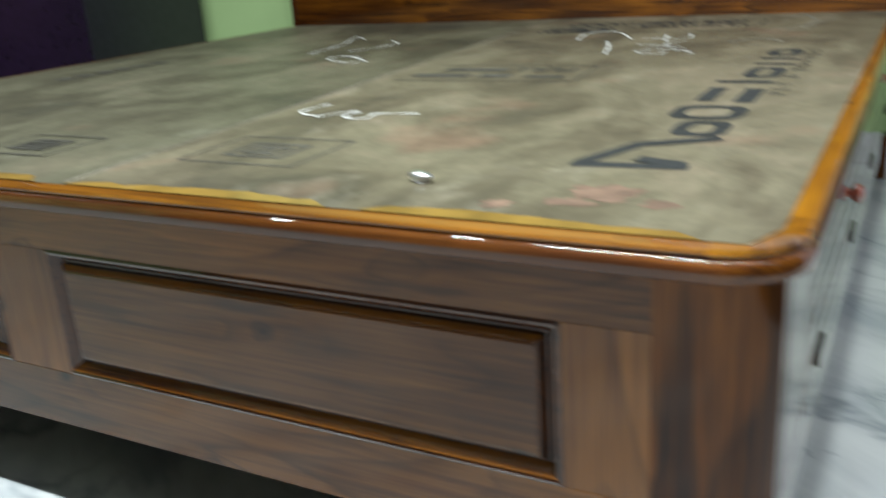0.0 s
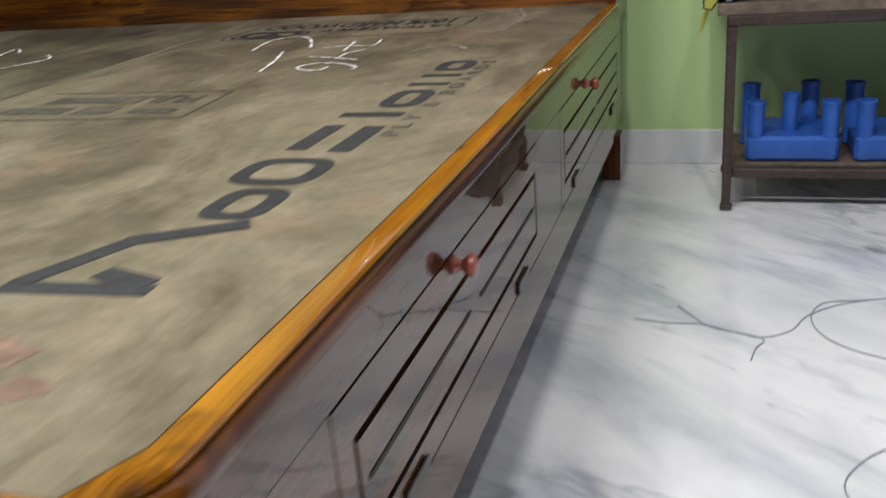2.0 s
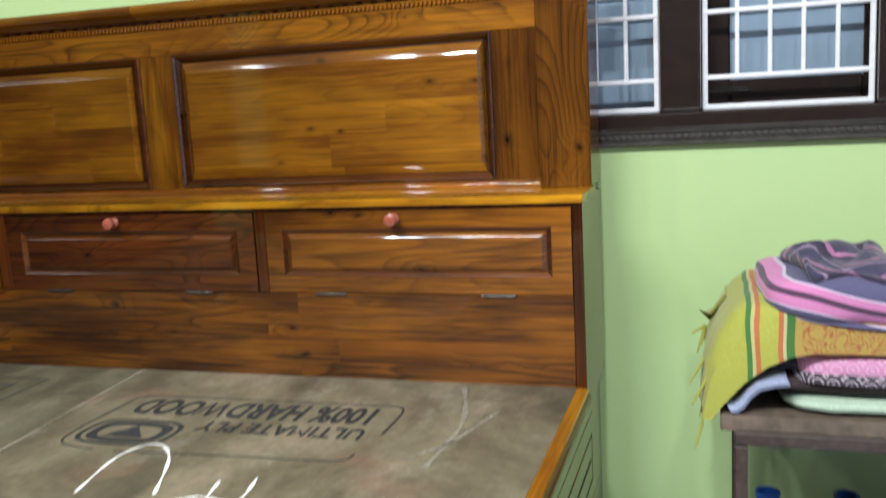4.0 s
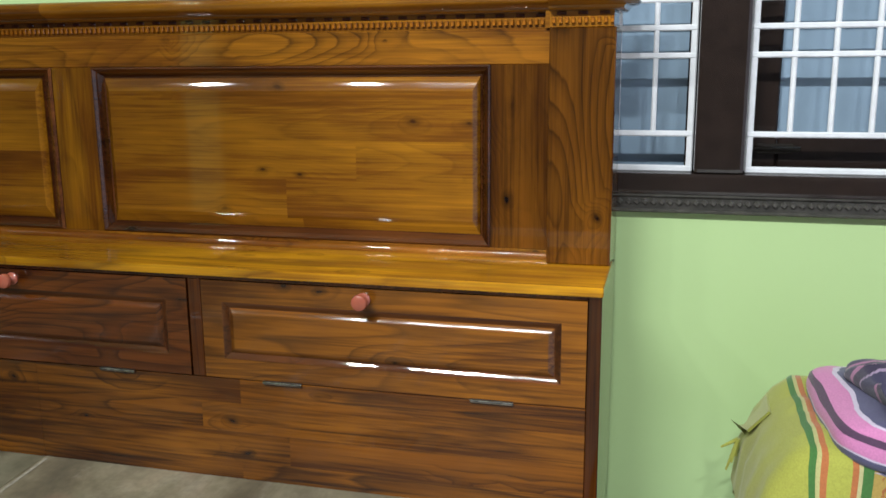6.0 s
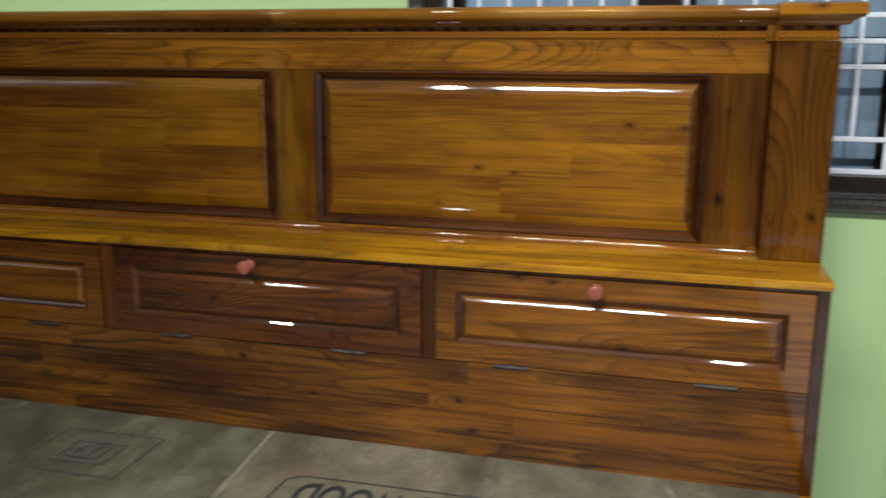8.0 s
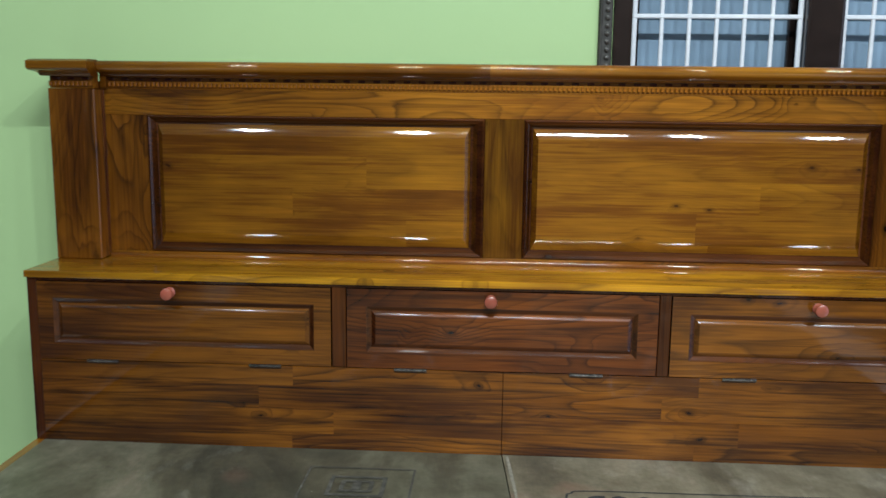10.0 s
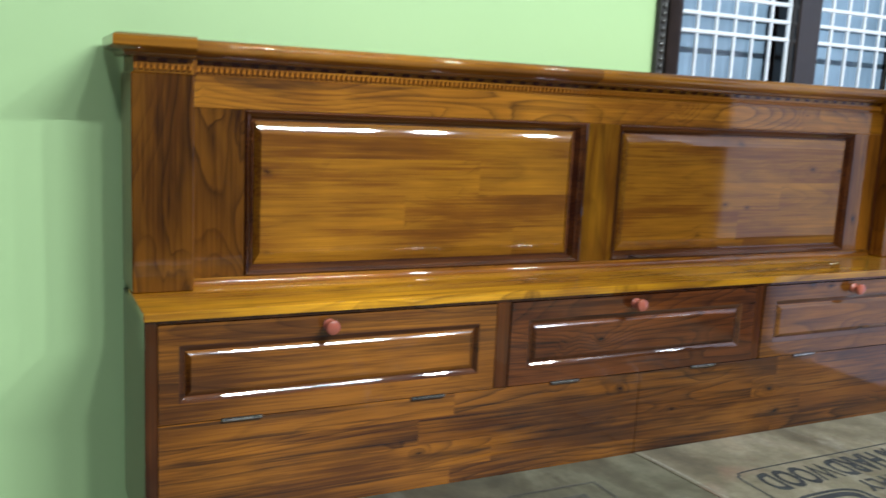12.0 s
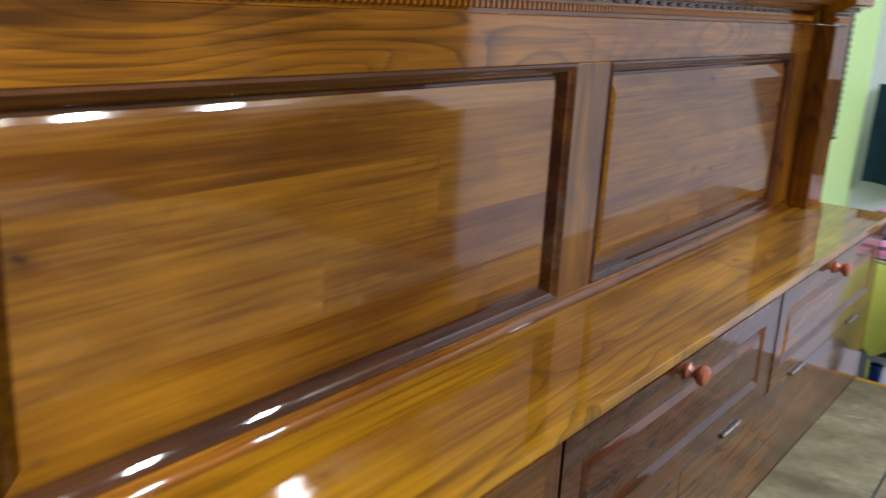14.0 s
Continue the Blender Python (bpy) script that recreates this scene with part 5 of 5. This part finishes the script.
part("shelf_bar", boxed(LEGX[0] + 0.0105, LEGX[1] - 0.0105, -0.110, -0.090, 0.074, 0.094, 0.002), m_iron, bench)
part("shelf_bar", boxed(LEGX[0] + 0.0105, LEGX[1] - 0.0105, 0.186, 0.206, 0.074, 0.094, 0.002), m_iron, bench)
for lx in LEGX:
    part("shelf_bar", boxed(lx - 0.008, lx + 0.008, -0.087, 0.184, 0.076, 0.092, 0.002), m_iron, bench)
part("shelf_board", boxed(LEGX[0] + 0.010, LEGX[1] - 0.010, -0.088, 0.184, 0.0945, 0.1015, 0.001), m_bench, bench)


def tray(dx):
    x0 = 1.205 + dx
    t = thing("plastic_tray", (x0 + 0.095, 0.03, 0.102), "bright blue plastic tray with upright tubes on the bench shelf", "tray", "blue trays on the shelf")
    bm = boxed(x0, x0 + 0.192, -0.078, 0.120, 0.102, 0.158, 0.018, 3)
    top = [f for f in bm.faces if f.normal.z > 0.9 and f.calc_center_median().z > 0.159]
    r = bmesh.ops.inset_region(bm, faces=top, thickness=0.006)
    for v in {v for f in top for v in f.verts}:
        v.co.z -= 0.045
    part("tub", bm, m_blue, t, "", False)
    for tx, ty, h, r0 in ((0.020, -0.058, 0.234, 0.0185), (0.172, -0.058, 0.234, 0.0185), (0.094, -0.010, 0.240, 0.0175), (0.012, 0.080, 0.246, 0.0195), (0.140, 0.080, 0.250, 0.0195)):
        bm = lathe(bmesh.new(), (x0 + tx, ty, 0.108), (0, 0, 1), [(0, r0 * 1.1), (0.03, r0), (h - 0.108 - 0.008, r0), (h - 0.108 - 0.007, r0 * 1.1), (h - 0.108, r0 * 1.1), (h - 0.108, r0 * 0.85), (h - 0.13, r0 * 0.82)], 20)
        part("tube", bm, m_blue, t, "", True)
    return t


tray(0.0)
tray(0.222)


def cloth_thing(name, label, bm, mat):
    xs = [v.co.x for v in bm.verts]
    zs = [v.co.z for v in bm.verts]
    t = thing(name, ((min(xs) + max(xs)) / 2, 0.06, min(zs)), label, "cloth", "folded cloths on the bench")
    part("folded_cloth", bm, mat, t, "", True)
    return t


cloth_thing("folded_mat", "folded pale mint cloth at the bottom of the pile", soft_slab(bmesh.new(), 1.225, 1.70, -0.095, 0.19, 0.4505, 0.480, lump=0.004, seed=1, power=3.0), m_mint)
cloth_thing("folded_shawl", "dark brown folded cloth with a lace look", soft_slab(bmesh.new(), 1.185, 1.68, -0.085, 0.19, 0.474, 0.512, lump=0.006, seed=2, power=2.6), m_brown_cloth)
edge = bmesh.new()
hem = [(1.152, 0.4535), (1.161, 0.4545), (1.172, 0.464), (1.181, 0.478), (1.195, 0.491), (1.220, 0.499), (1.238, 0.500)]
rows = []
for k, (hx, hz) in enumerate(hem):
    wv = 0.006 * noise.noise(Vector((hx * 40, 3, 1)))
    rows.append([edge.verts.new((hx + dx, y + wv, hz + dz)) for y, dx, dz in ((-0.104, 0.002, -0.001), (-0.108, 0.0, 0.005), (-0.102, -0.004, 0.011), (-0.05, -0.004, 0.013 + wv), (0.15, -0.003, 0.011), (0.15, 0.002, 0.0))])
for p, q in zip(rows, rows[1:]):
    for k in range(6):
        edge.faces.new((p[k], q[k], q[(k + 1) % 6], p[(k + 1) % 6]))
edge.faces.new(rows[0])
edge.faces.new(rows[-1][::-1])
cloth_thing("crumpled_cloth", "crumpled pale blue cloth edge", edge, m_white_cloth)
cloth_thing("folded_sheet", "navy folded cloth under the pink one", soft_slab(bmesh.new(), 1.190, 1.64, -0.070, 0.19, 0.506, 0.548, lump=0.007, seed=9, power=2.6), m_navy)
pink = cloth_thing("folded_bedsheet", "folded pink bedsheet with a black printed border", soft_slab(bmesh.new(), 1.243, 1.70, -0.100, 0.18, 0.503, 0.550, lump=0.003, seed=4, power=5.0), m_pinkprint)
part("border_print", soft_slab(bmesh.new(), 1.2425, 1.70, -0.1025, 0.15, 0.497, 0.522, lump=0.003, seed=4, power=5.0), m_blackprint, pink, "black and white printed border", True)


def draped():
    """Yellow cloth: a folded pad whose end hangs over the bench's edge."""
    bm = bmesh.new()
    outer = [(1.700, 0.560), (1.66, 0.600), (1.60, 0.615), (1.50, 0.624), (1.40, 0.630), (1.30, 0.626), (1.22, 0.629), (1.180, 0.628), (1.157, 0.610), (1.132, 0.573), (1.115, 0.520), (1.107, 0.445)]
    inner = [(1.700, 0.555), (1.65, 0.553), (1.58, 0.552), (1.50, 0.552), (1.40, 0.553), (1.33, 0.553), (1.27, 0.552), (1.238, 0.545), (1.205, 0.529), (1.172, 0.502), (1.142, 0.466), (1.124, 0.440)]
    ys = [-0.105 + 0.30 * i / 22 for i in range(23)]
    grid_o, grid_i = [], []
    for y in ys:
        e = min(1.0, (y + 0.105) / 0.03, (0.195 - y) / 0.03)
        puff = 0.72 + 0.28 * math.sqrt(max(e, 0.0))
        ro, ri = [], []
        for k, ((ox, oz), (ix, iz)) in enumerate(zip(outer, inner)):
            w = noise.noise(Vector((ox * 12, y * 22, 1))) * 0.007 + noise.noise(Vector((ox * 30, y * 60, 4))) * 0.003
            ro.append(bm.verts.new((ix + (ox - ix) * puff + w, y + w * 0.6, iz + (oz - iz) * puff + w - (0.012 * math.sin(y * 90) if k > 9 else 0))))
            ri.append(bm.verts.new((ix + w * 0.5, y, iz - (0.012 * math.sin(y * 90) if k > 9 else 0))))
        grid_o.append(ro)
        grid_i.append(ri)
    n = len(outer)
    for j in range(len(ys) - 1):
        for k in range(n - 1):
            bm.faces.new((grid_o[j][k], grid_o[j][k + 1], grid_o[j + 1][k + 1], grid_o[j + 1][k]))
            bm.faces.new((grid_i[j][k], grid_i[j + 1][k], grid_i[j + 1][k + 1], grid_i[j][k + 1]))
        bm.faces.new((grid_o[j][n - 1], grid_i[j][n - 1], grid_i[j + 1][n - 1], grid_o[j + 1][n - 1]))
        bm.faces.new((grid_o[j][0], grid_o[j + 1][0], grid_i[j + 1][0], grid_i[j][0]))
    for j in (0, len(ys) - 1):
        for k in range(n - 1):
            bm.faces.new((grid_o[j][k], grid_i[j][k], grid_i[j][k + 1], grid_o[j][k + 1]))
    return bm


yellow = cloth_thing("folded_blanket", "yellow green striped cloth hanging over the bench edge", draped(), m_yellow)
flap = bmesh.new()
lo = [flap.verts.new(p) for p in ((1.150, 0.150, 0.600), (1.148, 0.085, 0.598), (1.122, 0.100, 0.560), (1.102, 0.148, 0.556), (1.124, 0.160, 0.530))]
hi = [flap.verts.new(v.co + Vector((-0.003, -0.001, 0.003))) for v in lo]
flap.faces.new(lo)
flap.faces.new(hi[::-1])
for k in range(5):
    flap.faces.new((lo[k], hi[k], hi[(k + 1) % 5], lo[(k + 1) % 5]))
bmesh.ops.subdivide_edges(flap, edges=flap.edges[:], cuts=2, use_grid_fill=True)
part("corner_flap", flap, m_yellow, yellow, "loose folded corner", True)
for k, (kx, ky, kz) in enumerate(((1.088, 0.150, 0.512), (1.104, 0.146, 0.490), (1.110, 0.150, 0.500), (1.097, 0.150, 0.476))):
    part("tassel", cylinder(bmesh.new(), (1.112, 0.148, 0.528), (kx, ky, kz), 0.0035, 0.0016, 8), m_yellow, yellow, "knotted fringe end")
for fx, fy, fz, dx in ((1.112, -0.09, 0.505, -0.018), (1.108, -0.03, 0.520, -0.02), (1.104, -0.085, 0.43, -0.006), (1.108, 0.02, 0.42, -0.005), (1.106, 0.09, 0.42, -0.004)):
    part("fringe", cylinder(bmesh.new(), (fx + 0.006, fy, fz), (fx + dx, fy - 0.004, fz - 0.045), 0.003, 0.0015, 7), m_yellow, yellow)
quilt = soft_slab(bmesh.new(), 1.198, 1.70, -0.118, 0.165, 0.602, 0.668, lump=0.010, seed=6, power=4.2, nu=60, nv=20)
for v in quilt.verts:
    v.co.z -= max(0.0, 0.66 - v.co.z) * max(0.0, v.co.x - 1.20) * 1.6
quilt_thing = cloth_thing("folded_quilt", "purple and pink striped cloth on top of the pile", quilt, m_purple)
hem_fold = soft_slab(bmesh.new(), 1.192, 1.70, -0.112, 0.16, 0.598, 0.617, lump=0.006, seed=8, power=3.0, nu=60, nv=12)
for v in hem_fold.verts:
    v.co.z -= max(0.0, v.co.x - 1.20) * 0.085
part("hem_fold", hem_fold, m_purple, quilt_thing, "navy hem with a white line", True)
cloth_thing("crumpled_scarf", "crumpled dark striped cloth end on the pile", soft_slab(bmesh.new(), 1.250, 1.40, -0.108, 0.10, 0.648, 0.692, lump=0.030, seed=7, nu=60, nv=26, power=2.4), m_scarf)

# hanging cloth on the side wall
hang = thing("hanging_cloth", (1.74, 0.05, 0.80), "dark teal cloth hanging on the pale wall", "cloth")
bm = bmesh.new()
rows = []
for j in range(13):
    z = 0.98 - 0.27 * j / 12
    rows.append([bm.verts.new((1.752 - 0.012 * math.sin(i * 0.9) - 0.02 * j / 12, -0.16 + 0.40 * i / 20 - 0.10 * (1 - j / 12) * (1 - i / 20), z)) for i in range(21)])
for a, b in zip(rows, rows[1:]):
    for i in range(20):
        bm.faces.new((a[i], a[i + 1], b[i + 1], b[i]))
r = bmesh.ops.solidify(bm, geom=bm.faces, thickness=0.006)
part("cloth_fold", bm, m_teal, hang, "", True)
part("hook", cylinder(bmesh.new(), (1.7795, 0.16, 0.99), (1.735, 0.16, 0.975), 0.004, seg=8), m_hinge, hang)

# ---- wardrobe at the far side ----
ward = thing("wardrobe", (-1.82, -0.55, 0), "tall dark wardrobe with purple and charcoal glossy doors, lengthened out of view", "wardrobe")
# length beyond y -1.3 is unseen, added to darken the headboard's reflections
part("carcass", boxed(-2.145, -1.522, -2.75, 0.21, 0.0, 2.10, 0.003), m_wardrobe_c, ward)
for y0, y1, wm in ((-2.748, -2.27, m_wardrobe_c), (-2.267, -1.785, m_wardrobe_p), (-1.782, -1.302, m_wardrobe_c), (-1.299, -0.82, m_wardrobe_p), (-0.817, -0.345, m_wardrobe_p), (-0.342, 0.208, m_wardrobe_c)):
    d = part("door", boxed(-1.521, -1.503, y0, y1, 0.08, 2.09, 0.003), wm, ward)
    part("handle", boxed(-1.502, -1.488, y0 + 0.03, y0 + 0.045, 0.95, 1.10, 0.004), m_steel, d)

# ---- cables on the floor ----


def cable(name, pts, radius=0.0011):
    fine = []
    P = [Vector((x, y, radius + 0.0003)) for x, y in pts]
    for i in range(len(P) - 1):
        p0, p1, p2, p3 = P[max(i - 1, 0)], P[i], P[i + 1], P[min(i + 2, len(P) - 1)]
        for k in range(7):
            t = k / 7
            fine.append(0.5 * ((2 * p1) + (p2 - p0) * t + (2 * p0 - 5 * p1 + 4 * p2 - p3) * t * t + (3 * p1 - p0 - 3 * p2 + p3) * t ** 3))
    fine.append(P[-1])
    bm = bmesh.new()
    rows = []
    for i, p in enumerate(fine):
        d = (fine[min(i + 1, len(fine) - 1)] - fine[max(i - 1, 0)]).normalized()
        s = Vector((-d.y, d.x, 0))
        rows.append([bm.verts.new(p + radius * (s * math.cos(a) + Vector((0, 0, math.sin(a))))) for a in (math.pi * 2 * q / 6 for q in range(6))])
    for a, b in zip(rows, rows[1:]):
        for q in range(6):
            bm.faces.new((a[q], a[(q + 1) % 6], b[(q + 1) % 6], b[q]))
    bm.faces.new(rows[0][::-1])
    bm.faces.new(rows[-1])
    return bm


wire = thing("cable", (1.2, -0.72, 0), "thin grey electric cable lying loose on the marble floor", "cable")
part("strand", cable("strand", [(1.022, -0.702), (1.08, -0.712), (1.13, -0.709), (1.18, -0.730), (1.225, -0.745), (1.27, -0.715), (1.30, -0.655), (1.36, -0.60), (1.45, -0.565), (1.60, -0.56)]), m_cable, wire)
part("strand", cable("strand", [(1.09, -0.64), (1.12, -0.685), (1.15, -0.72), (1.225, -0.748), (1.215, -0.785), (1.207, -0.826)]), m_cable, wire)
part("strand", cable("strand", [(1.40, -0.58), (1.33, -0.60), (1.305, -0.66), (1.315, -0.72), (1.35, -0.765), (1.42, -0.80), (1.55, -0.84)]), m_cable, wire)
wire = thing("cable", (1.34, -1.14, 0), "thin grey cable loop lying on the marble floor", "cable")
part("strand", cable("strand", [(1.50, -1.02), (1.38, -1.03), (1.315, -1.10), (1.312, -1.16), (1.37, -1.22), (1.48, -1.25)]), m_cable, wire)

# ---- marble slabs of the floor ----
slab_x = [LEFT_X + 0.655 * i for i in range(7)]
slab_y = [FRONT_Y + 0.915 * i for i in range(6)]
for i in range(6):
    for j in range(5):
        x0, x1 = slab_x[i], min(slab_x[i + 1], RIGHT_X)
        y0, y1 = slab_y[j], min(slab_y[j + 1], WALL_Y - 0.0005)
        part("marble_slab", boxed(x0, x1, y0, y1, -0.012, 0.0), m_marble, floor)
